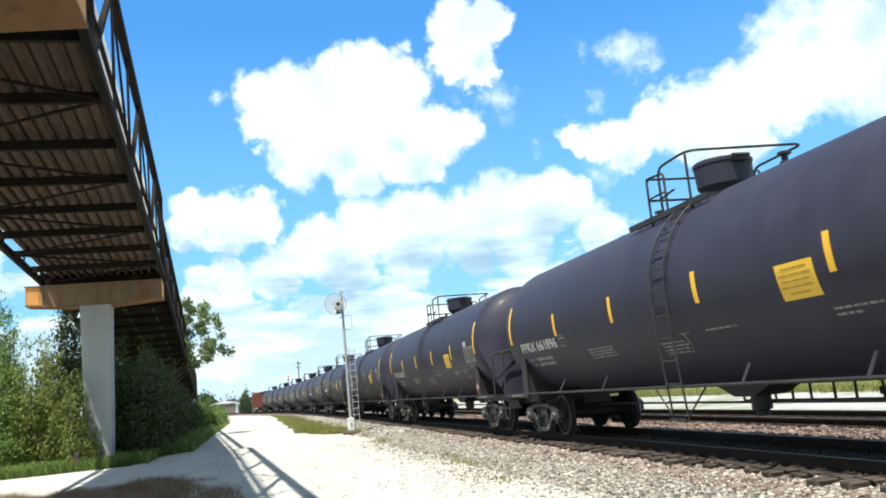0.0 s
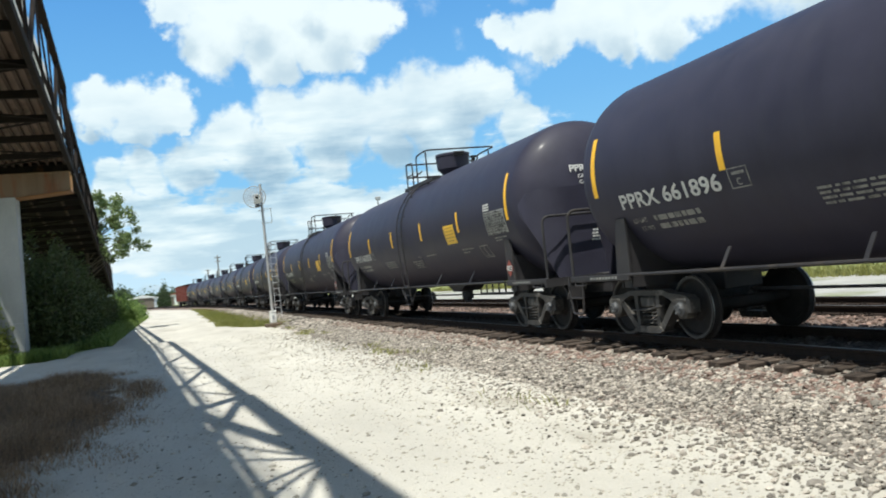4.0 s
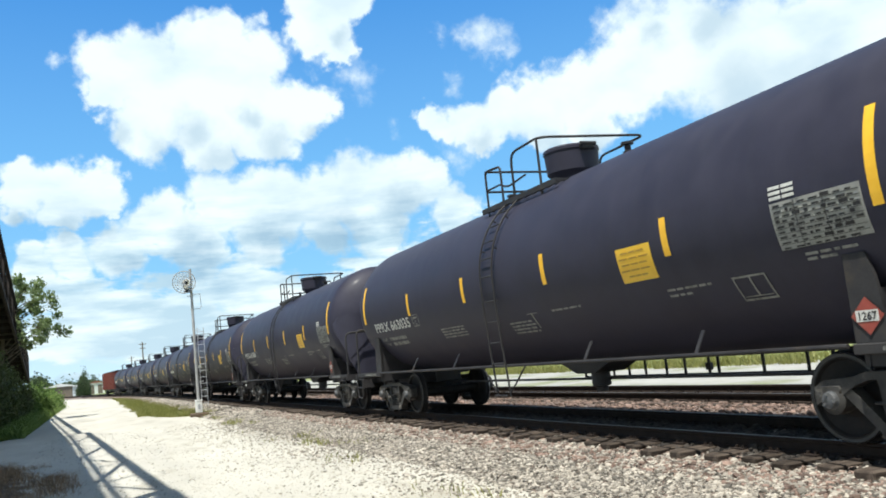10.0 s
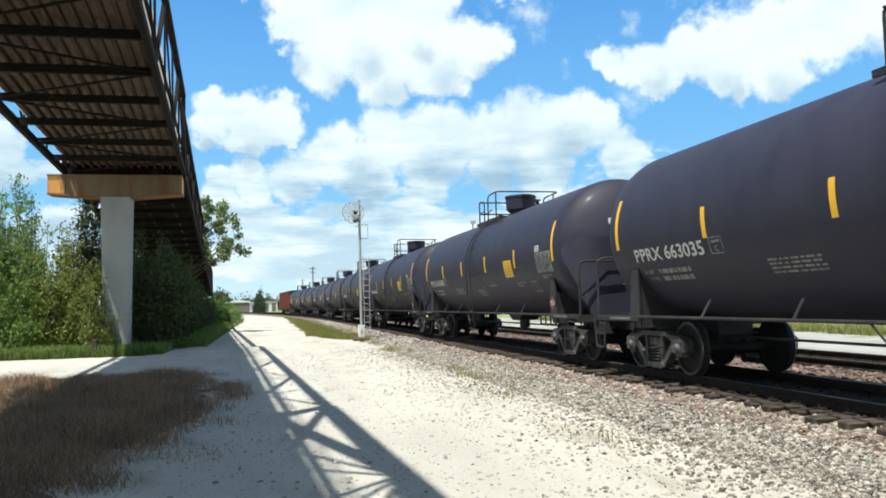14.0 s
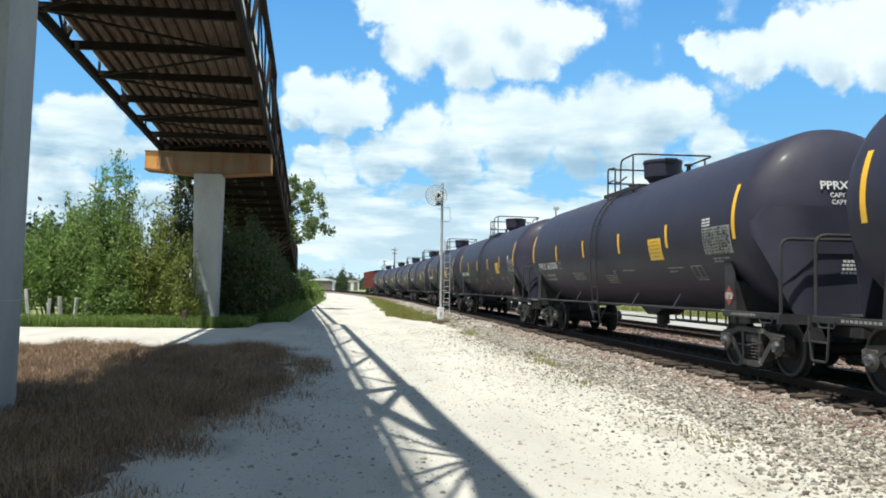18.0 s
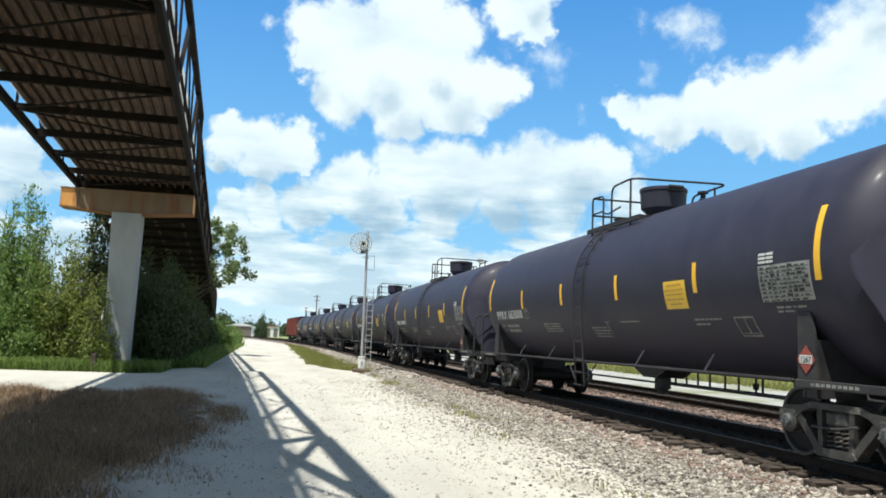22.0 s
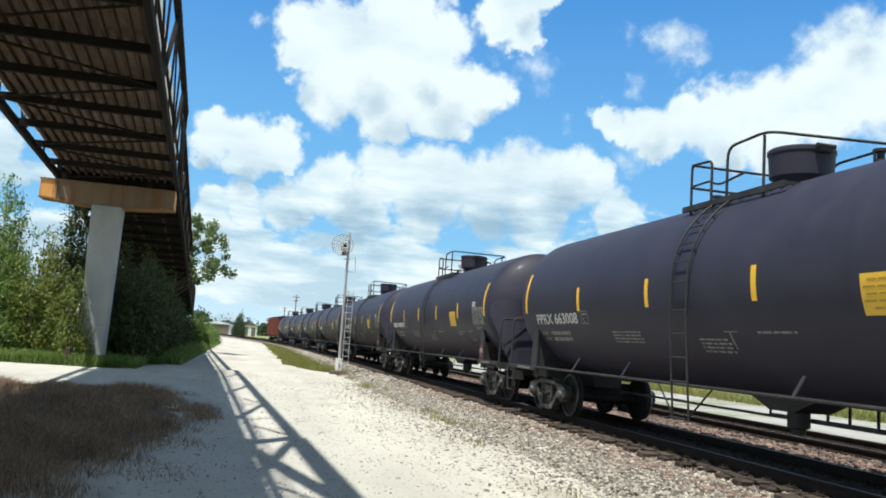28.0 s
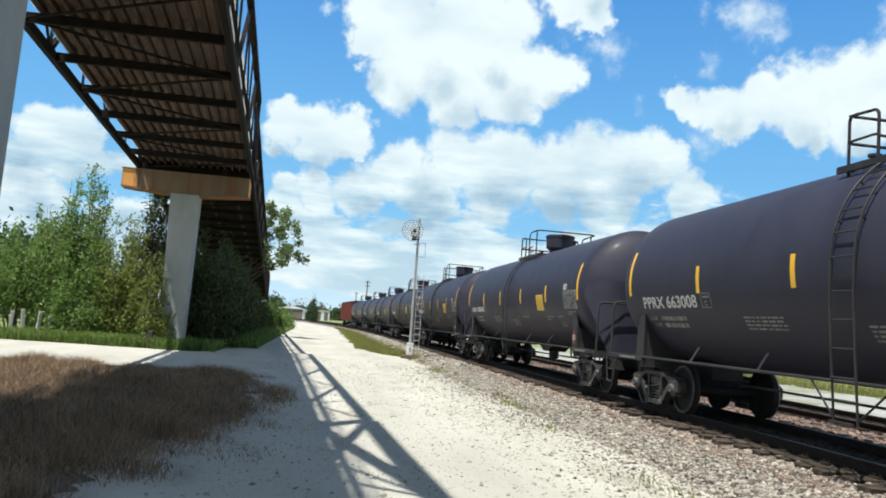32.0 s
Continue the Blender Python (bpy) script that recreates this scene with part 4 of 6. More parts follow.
        lev.tube([m @ p for p in bend([(-1.14, 8.66, 0.78), (-1.14, 8.66, 0.87), (-0.66, 8.66, 0.87), (-0.5, 8.66, 0.80), (0.0, 8.70, 0.80)], 0.05)], 0.014, 6)
        part("uncoupling_lever", lev, "truck_steel", car, smooth=True)
        if end < 0:
            for x, y, z, flat in ((-1.42, 6.92, 1.26, 0), (0.33, 8.45, 1.40, 1)):
                dia = Shape()
                h = 0.175
                if flat:
                    dia.add([(x, -8.462, z - h), (x + h, -8.462, z), (x, -8.462, z + h), (x - h, -8.462, z)], [(0, 1, 2, 3)])
                    hold = Shape()
                    hold.box((x, -8.445, z), (0.30, 0.02, 0.30), cut=0.005)
                    hold.prism([(x - 0.14, z - 0.1), (x + 0.14, z - 0.1), (x + 0.04, 1.0), (x - 0.04, 1.0)], -8.452, -8.432, pose(0, 0, 0, 0, 0, -90) @ pose(0, 0, 0, 0, 0, 180) @ Matrix.Diagonal((1, -1, 1, 1)))
                    part("placard_holder", hold, "car_frame", car)
                else:
                    yy = end * y
                    dia.add([(x - 0.004, yy, z - h), (x - 0.004, yy + h, z), (x - 0.004, yy, z + h), (x - 0.004, yy - h, z)], [(0, 1, 2, 3)])
                dp = part("hazard_placard", dia, "hazard_red", car, "red diamond hazard placard with a white band")
                band, digits = Shape(), Shape()
                vs, fs = letters("1267", 0.075)
                wide = max(q[0] for q in vs)
                for sh, pts, faces, lift in ((band, ((-0.12, -0.052), (0.12, -0.052), (0.12, 0.052), (-0.12, 0.052)), [(0, 1, 2, 3)], 0.004), (digits, [(q[0] - wide / 2, q[1] - 0.037) for q in vs], fs, 0.008)):
                    sh.add([(x + u, -8.462 - lift, z + v) if flat else (x - 0.004 - lift, yy - u, z + v) for u, v in pts], faces)
                band = part("white_band", band, "white_letter", dp)
                part("number", digits, "car_frame", band, "black hazard number on the white band")
        tk, ws = truck(car, end * 6.95)
        wheelsets += ws
    return car


def build_boxcar():
    car = thing("boxcar", "rust-red covered freight car at the far end of the train", "freight car")
    s = Shape()
    s.box((0, 0, 2.45), (2.9, 14.6, 2.9), cut=0.06)
    part("body", s, "boxcar_red", car)
    for side in (-1, 1):
        for i in range(15):
            rib = Shape()
            rib.box((side * 1.49, -7.0 + i, 2.45), (0.10, 0.09, 2.8), cut=0.02)
            part("rib", rib, "boxcar_red", car)
    for end in (-1, 1):
        for i in range(4):
            rib = Shape()
            rib.box((0, end * 7.34, 1.5 + 0.6 * i), (2.6, 0.08, 0.12), cut=0.02)
            part("end_rib", rib, "boxcar_red", car)
    roof = Shape()
    roof.prism([(-1.5, 3.88), (1.5, 3.88), (0.6, 4.12), (-0.6, 4.12)], -7.4, 7.4, pose(0, 0, 0, 0, 0, 90))
    part("roof", roof, "truss_steel", car)
    under = Shape()
    under.box((0, 0, 0.88), (0.7, 16.4, 0.32))
    part("center_sill", under, "car_frame", car)
    lad = Shape()
    for i in range(6):
        lad.tube([(-0.9, -7.45, 1.2 + 0.4 * i), (-0.4, -7.45, 1.2 + 0.4 * i)], 0.02, 5)
    part("ladder", lad, "car_frame", car)
    for end in (-1, 1):
        truck(car, end * 6.3)
    return car


# ---- ground ----
def edge_noise(a, b, seed=0.0, amp=1.0):
    return amp * noise.noise((a * 0.35 + seed, b * 0.35 - seed, seed)) + 0.4 * amp * noise.noise((a * 1.3, b * 1.3 + seed, 3 + seed))


def sheet(name, mat, ys, left, right, z, nx=24, label="", kind="structure", category=""):
    """A strip of ground between two edges given as functions of y; its rims dip under what lies beside it."""
    vs, fs = [], []
    for y in ys:
        a, b = left(y), right(y)
        for i in range(nx + 1):
            t = i / nx
            x = a + (b - a) * t
            rim = min(t, 1 - t) * (b - a)
            vs.append((x, y, z(x, y) - (0.05 if rim < 1e-6 else 0.0)))
    for j in range(len(ys) - 1):
        for i in range(nx):
            q = j * (nx + 1) + i
            fs.append((q, q + 1, q + nx + 2, q + nx + 1))
    ob = new(name, raw(name, mat, np.array(vs), np.array(fs), True))
    return tagged(ob, label, category, kind=kind)


big = Shape()
big.add([(-2500, -900, -0.04), (2500, -900, -0.04), (2500, 4200, -0.04), (-2500, 4200, -0.04)], [(0, 1, 2, 3)])
tagged(part("ground", big, "field_ground"), "flat weedy ground with patches of bare earth", "ground", kind="structure")
ys = [-30 + i * 0.75 for i in range(120)] + [60 + 2.5 * i for i in range(57)] + [210 + 12 * i for i in range(16)]
ROAD_R = [(-30, 5.3), (20, 5.3), (36, 5.2), (41, 4.4), (45, 3.2), (50, 2.8), (70, 2.9), (98, 3.3), (160, 3.3), (250, 2.0), (400, -6)]
ROAD_L = [(-30, -16), (22.6, -16), (22.7, -45), (33.2, -45), (33.6, -4.6), (40, -3.5), (90, -3.0), (150, -4.0), (250, -7), (400, -16)]


def road_left(y):
    return lerp(y, ROAD_L) + (edge_noise(1.0, y, 5.0, 0.35) if y > 33 else 0)


def road_right(y):
    return lerp(y, ROAD_R) + (edge_noise(9.0, y, 2.0, 0.5) if y > 36 else 0)


def road_z(x, y):
    return 0.02 * noise.noise((x * 0.25, y * 0.18, 0.0)) + 0.008 * noise.noise((x * 1.4, y * 1.1, 4.0)) - 0.02 * math.exp(-((x - 0.3) / 0.5) ** 2) - 0.02 * math.exp(-((x - 2.2) / 0.5) ** 2)


sheet("road", "sand_road", ys, road_left, road_right, road_z, 60, "pale sandy gravel track, dusty and dry", category="road")
BED = [(4.6, -0.04), (5.0, 0.03), (5.6, 0.09), (6.2, 0.145), (6.55, 0.175), (6.85, 0.20), (7.1, 0.235), (9.1, 0.24), (9.5, 0.2), (9.9, 0.14), (10.3, 0.21), (10.6, 0.24), (13.2, 0.24), (13.8, 0.18), (15.2, 0.0), (15.6, -0.05)]
vs, fs = [], []
bys = [-40 + i * 1.0 for i in range(160)] + [120 + 5 * i for i in range(37)]
for y in bys:
    for x, z in BED:
        vs.append((track_x(y, x) + edge_noise(x, y, 8, 0.10), y, z + 0.03 * noise.noise((x * 1.7, y * 1.7, 9))))
nb = len(BED)
for j in range(len(bys) - 1):
    for i in range(nb - 1):
        q = j * nb + i
        fs.append((q, q + 1, q + nb + 1, q + nb))
tagged(new("track_bed", raw("track_bed", "ballast_red", np.array(vs), np.array(fs), True)), "raised bed of brownish crushed stone under two tracks", "track bed", kind="structure")
lot = sheet("gravel_lot", "lot_gravel", [-20 + 4 * i for i in range(60)], lambda y: 15.5 + edge_noise(3, y, 3, 0.6), lambda y: 25 + edge_noise(7, y, 6, 1.8), lambda x, y: 0.0, 8, "pale gravel yard beyond the tracks", category="yard")

# dark strip that stands for the train's shadow between the rails
sheet("oiled_ballast", "ballast_shade", [-20 + 4 * i for i in range(40)], lambda y: track_x(y, 6.84), lambda y: track_x(y, 9.0), lambda x, y: 0.252, 10, "crushed stone between the near rails, blackened in place of the train's shade", category="track bed")

# ---- rails and ties ----
def rail_mesh(base):
    prof = [(-0.036, 0.0), (0.036, 0.0), (0.036, -0.03), (0.010, -0.045), (0.010, -0.13), (0.065, -0.145), (0.065, -0.16), (-0.065, -0.16), (-0.065, -0.145), (-0.010, -0.13), (-0.010, -0.045), (-0.036, -0.03)]
    ry = [-40, 0, 40, 80] + [85 + 5 * i for i in range(43)]
    vs, fs = [], []
    for y in ry:
        for x, z in prof:
            vs.append((track_x(y, base) + x, y, RAIL_Z + z))
    n = len(prof)
    for j in range(len(ry) - 1):
        for i in range(n):
            q = j * n
            fs.append((q + i, q + (i + 1) % n, q + n + (i + 1) % n, q + n + i))
    head = raw("rail", "rail_side", np.array(vs), np.array(fs))
    top = Shape()
    for j in range(len(ry) - 1):
        xa, xb = track_x(ry[j], base), track_x(ry[j + 1], base)
        top.add([(xa - 0.030, ry[j], RAIL_Z + 0.002), (xa + 0.030, ry[j], RAIL_Z + 0.002), (xb + 0.030, ry[j + 1], RAIL_Z + 0.002), (xb - 0.030, ry[j + 1], RAIL_Z + 0.002)], [(0, 1, 2, 3)])
    return head, top


tie_shapes = []
for i in range(4):
    r_ = random.Random(20 + i)
    s = Shape()
    s.box((0, 0, -0.09), (2.6 + r_.uniform(-0.08, 0.08), 0.235, 0.18), cut=0.015)
    s.v = [(x, y + r_.uniform(-0.008, 0.008), z + r_.uniform(-0.006, 0.006)) for x, y, z in s.v]
    tie_shapes.append(s.mesh("tie", "tie_wood"))
plate_s = Shape()
plate_s.box((0, 0, 0), (0.34, 0.19, 0.02))
for sx in (-0.11, 0.11):
    for sy in (-0.05, 0.05):
        plate_s.box((sx, sy, 0.02), (0.035, 0.03, 0.04))
plate_me = plate_s.mesh("tie_plate", "rail_side")
for base, name, label in ((TRACK_X, "track_near", "main track with steel rails on dark wooden ties"), (11.9, "track_far", "second track with rusty rails on wooden ties")):
    tr = thing(name, label, "railway track", "", "structure")
    for dx in (-0.75, 0.75):
        me, top = rail_mesh(base + dx)
        rl = part("rail", me, "", tr)
        part("running_surface", top, "worn_steel", rl, "bright worn rail head")
    rng = random.Random(3)
    y, k = -6.0, 0
    rest = Shape()
    while y < 200:
        x = track_x(y, base)
        turn = rng.uniform(-1.3, 1.3) + heading(y)
        if k < (150 if base == TRACK_X else 90):
            t = part("tie", tie_shapes[k % 4], "", tr)
            t.matrix_basis = pose(x + rng.uniform(-0.11, 0.09), y, 0.265 + rng.uniform(-0.012, 0.01), 0, 0, turn)
            for dx in (-0.75, 0.75):
                pl = part("tie_plate", plate_me, "", tr)
                pl.matrix_basis = pose(x + dx, y, 0.272, 0, 0, turn)
        else:
            rest.box((x, y, 0.18), (2.6, 0.23, 0.18))
        y += 0.53 + rng.uniform(-0.03, 0.03)
        k += 1
    tagged(part("far_ties", rest, "tie_wood", tr), kind="stuff")


# ---- scattered stones, leaves and blades ----
def stone_variants(n, seed):
    bm = bmesh.new()
    bmesh.ops.create_icosphere(bm, subdivisions=1, radius=1.0)
    v = np.array([q.co[:] for q in bm.verts])
    f = np.array([[q.index for q in t.verts] for t in bm.faces])
    bm.free()
    rs = np.random.RandomState(seed)
    return [(v * rs.uniform(0.6, 1.25, (len(v), 1)) * rs.uniform(0.65, 1.2, 3), f) for _ in range(n)]


def scatter_stones(name, mat, places, size, seed, label, category):
    """places: x, y, z rows; one joined mesh of small angular stones."""
    rs = np.random.RandomState(seed)
    var = stone_variants(7, seed)
    n = len(places)
    pick = rs.randint(0, 7, n)
    sizes = size * rs.lognormal(0, 0.35, n)
    V, F, o = [], [], 0
    for k in range(7):
        idx = np.where(pick == k)[0]
        v, f = var[k]
        a = rs.uniform(0, 2 * np.pi, len(idx))
        b = rs.uniform(-0.6, 0.6, len(idx))
        ca, sa, cb, sb = np.cos(a), np.sin(a), np.cos(b), np.sin(b)
        x = v[None, :, 0] * ca[:, None] - v[None, :, 1] * sa[:, None]
        y = v[None, :, 0] * sa[:, None] + v[None, :, 1] * ca[:, None]
        z = v[None, :, 2] * 0.75
        y, z = y * cb[:, None] - z * sb[:, None], y * sb[:, None] + z * cb[:, None]
        P = np.stack([x, y, z], -1) * sizes[idx][:, None, None] + places[idx][:, None, :]
        V.append(P.reshape(-1, 3))
        F.append((f[None] + (np.arange(len(idx)) * len(v))[:, None, None] + o).reshape(-1, 3))
        o += len(idx) * len(v)
    ob = new(name, raw(name, mat, np.concatenate(V), np.concatenate(F)))
    return tagged(ob, label, category, kind="stuff")


rs = np.random.RandomState(11)
BX, BZ = [q[0] for q in BED], [q[1] for q in BED]


def bed_places(n, x0, x1, y0, y1, power=1.6):
    x = rs.uniform(x0, x1, n)
    y = y0 + (y1 - y0) * rs.uniform(0, 1, n) ** power
    return np.stack([x, y, np.interp(x, BX, BZ) + 0.012], -1)


near = bed_places(52000, 4.75, 6.85, 3.0, 36.0)
ruddy = bed_places(9000, 5.9, 6.85, 3.0, 40.0)
thin = np.stack([rs.normal(4.75, 0.55, 7000), 3 + 30 * rs.uniform(0, 1, 7000) ** 1.6, np.full(7000, 0.0)], -1)
thin[:, 2] = np.maximum(np.interp(thin[:, 0], BX, BZ), -0.005) + 0.01
scatter_stones("ballast_stones", "stone", np.concatenate([near, thin]), 0.0205, 1, "loose angular grey and brown ballast stones", "gravel")
scatter_stones("ballast_stones", "stone_red", ruddy, 0.026, 17, "rusty brown ballast stones at the tie ends", "gravel")
scatter_stones("oiled_stones", "stone_shade", bed_places(19000, 6.74, 8.95, 3.0, 45.0), 0.034, 9, "ballast stones between the rails, blackened in place of the train's shade", "gravel")
scatter_stones("ballast_stones", "stone", np.concatenate([bed_places(9000, 4.6, 6.7, 33.0, 85.0, 1.4), bed_places(2500, 5.0, 6.7, 60.0, 150.0, 1.2)]), 0.045, 12, "loose brownish ballast stones farther down the track", "gravel")
mid = bed_places(9000, 8.8, 11.0, 5.0, 42.0)
scatter_stones("ballast_stones", "stone_red", mid, 0.036, 2, "loose reddish ballast stones between the rails", "gravel")
px = np.concatenate([rs.uniform(-1.5, 5.0, 4200), rs.normal(3.7, 0.9, 4200)])
py = 3 + 33 * rs.uniform(0, 1, 8400) ** 1.5
pz = np.array([road_z(a, b) for a, b in zip(px, py)])
scatter_stones("pebbles", "pebble", np.stack([px, py, pz], -1), 0.016, 4, "scattered grey pebbles on the sandy track", "gravel")


px, py = rs.uniform(-1.2, 5.2, 11000), 3 + 15 * rs.uniform(0, 1, 11000) ** 1.4
pz = np.array([road_z(a, b) for a, b in zip(px, py)])
scatter_stones("fine_gravel", "pebble", np.stack([px, py, pz], -1), 0.0075, 6, "fine loose grit on the sandy track", "gravel")


def leaf_mesh(name, mat, centers, dirs, length, width, seed):
    """Folded, pointed leaves: two triangles pairs each, at the given centres along the given directions."""
    r_ = np.random.RandomState(seed)
    n = len(centers)
    d = dirs / np.maximum(np.linalg.norm(dirs, axis=1, keepdims=True), 1e-6)
    ref = r_.normal(size=(n, 3))
    s = np.cross(d, ref)
    s /= np.maximum(np.linalg.norm(s, axis=1, keepdims=True), 1e-6)
    up = np.cross(s, d)
    L = length * r_.uniform(0.65, 1.3, (n, 1))
    Wd = width * r_.uniform(0.7, 1.25, (n, 1))
    a = centers - d * L * 0.5
    b = centers + d * L * 0.5
    l = centers + s * Wd * 0.5 + up * Wd * 0.22
    r = centers - s * Wd * 0.5 + up * Wd * 0.22
    V = np.stack([a, l, b, r], 1).reshape(-1, 3)
    base = np.arange(n)[:, None] * 4
    F = np.concatenate([base + [0, 2, 1], base + [0, 3, 2]])
    return raw(name, mat, V, F)


def grass_mesh(name, mat, xy, zs, height, width, seed, lean=0.35):
    r_ = np.random.RandomState(seed)
    n = len(xy)
    a = r_.uniform(0, 2 * np.pi, n)
    h = np.asarray(height) * r_.uniform(0.45, 1.3, n)
    ln = h * np.abs(r_.normal(0, lean, n))
    b = r_.uniform(0, 2 * np.pi, n)
    w_ = width * r_.uniform(0.7, 1.3, n)
    side = np.stack([np.cos(a) * w_, np.sin(a) * w_, np.zeros(n)], -1)
    p0 = np.stack([xy[:, 0], xy[:, 1], zs - 0.02], -1)
    p1 = p0 + np.stack([np.cos(b) * ln * 0.35, np.sin(b) * ln * 0.35, h * 0.6], -1)
    p2 = p0 + np.stack([np.cos(b) * ln, np.sin(b) * ln, h * 0.95], -1)
    V = np.stack([p0 - side, p0 + side, p1 - side * 0.7, p1 + side * 0.7, p2], 1).reshape(-1, 3)
    base = np.arange(n)[:, None] * 5
    F = np.concatenate([base + [0, 1, 3], base + [0, 3, 2], base + [2, 3, 4]])
    return raw(name, mat, V, F)


def grow(s, tips, p, d, length, r, depth, rng, spread=0.6, droop=0.0):
    """A limb that forks; its twig ends are collected in tips."""
    pts, rad = [p], [r]
    q, way_ = Vector(p), Vector(d).normalized()
    for i in range(4):
        way_ = (way_ + Vector((rng.gauss(0, 0.12), rng.gauss(0, 0.12), rng.gauss(0.02, 0.08) - droop * 0.1))).normalized()
        q = q + way_ * (length / 4)
        pts.append(q.copy())
        rad.append(max(r * (1 - 0.16 * (i + 1)), 0.006))
    s.tube(pts, rad, 7 if r > 0.05 else 5, False)
    if depth == 0:
        tips += [(pts[2], way_.copy()), (pts[3], way_.copy()), (pts[4], way_.copy())]
        return
    for i in range(rng.choice((2, 3, 3, 4))):
        a = rng.uniform(0, 2 * math.pi)
        t = way_.orthogonal().normalized()
        t = t * math.cos(a) + way_.cross(t) * math.sin(a)
        k = rng.choice((2, 3, 4, 4))
        grow(s, tips, pts[k], way_ + t * rng.uniform(0.5, 1.1) * spread * 1.5, length * rng.uniform(0.55, 0.8), rad[k] * 0.72, depth - 1, rng, spread, droop)


def tree(name, at, height, spread, mat, seed, label, leaves=16000, stems=1, leaf=(0.10, 0.045), category="tree", depth=4, puff=0.34, low=0.25, lean=(0, 0), droop=0.0, fill=0):
    rng = random.Random(seed)
    ob = thing(name, label, category, at=at)
    s, tips = Shape(), []
    for i in range(stems):
        a = rng.uniform(0, 2 * math.pi)
        off = 0.0 if stems == 1 else rng.uniform(0.1, 0.5) * spread
        grow(s, tips, (off * math.cos(a), off * math.sin(a), -0.1), (lean[0] + 0.35 * math.cos(a) * (stems > 1), lean[1] + 0.35 * math.sin(a) * (stems > 1), 1), height * 0.36, 0.02 * height if stems == 1 else 0.012 * height, depth, rng, 0.62, droop)
    P = np.array([t[0][:] for t in tips])
    D = np.array([t[1][:] for t in tips])
    # bring the whole plant to its true height and breadth
    top = P[:, 2].max()
    rad = np.percentile(np.hypot(P[:, 0], P[:, 1]), 92)
    kz, kx = height * 0.96 / top, spread / max(rad, 0.1)
    s.v = [(x * kx, y * kx, z * kz) for x, y, z in s.v]
    P = P * [kx, kx, kz]
    part("trunk", s, "bark", ob, smooth=True)
    if fill:
        # foliage down to the ground: clumps all through an egg-shaped body
        q = np.random.RandomState(seed + 1)
        u = q.normal(size=(fill, 3))
        u = u / np.linalg.norm(u, axis=1, keepdims=True) * q.uniform(0.55, 0.95, (fill, 1))
        E = np.stack([u[:, 0] * spread * (1.05 - 0.25 * u[:, 2]), u[:, 1] * spread * (1.05 - 0.25 * u[:, 2]), height * (0.40 + 0.40 * u[:, 2])], -1)
        P = np.concatenate([P, E])
        D = np.concatenate([D, u])
    P2, D2 = P[P[:, 2] > low * height], D[P[:, 2] > low * height]
    r_ = np.random.RandomState(seed)
    k = r_.randint(0, len(P2), leaves)
    size = r_.lognormal(0, 0.35, len(P2)) * puff
    c = P2[k] + r_.normal(0, 1, (leaves, 3)) * size[k][:, None] * [1, 1, 0.75]
    c[:, 2] = np.maximum(c[:, 2], 0.05)
    d = D2[k] * 0.4 + r_.normal(0, 0.8, (leaves, 3)) + [0, 0, -0.35]
    part("crown", leaf_mesh("crown", mat, c, d, leaf[0], leaf[1], seed), "", ob)
    return ob


# ---- overhead truss walkway on concrete piers ----
RAMP_DX, RAMP_DZ = -0.04, -0.035
PIER_Y, NEAR_PIER_Y = 35.6, 11.4


def chord(side, y, up=0.0):
    """A point on the walkway's chords; side -1 is the far-from-track one."""
    x = (-3.2 if side > 0 else -7.8) + RAMP_DX * (y - PIER_Y)
    return Vector((x, y, 7.42 + RAMP_DZ * (y - PIER_Y) + up))


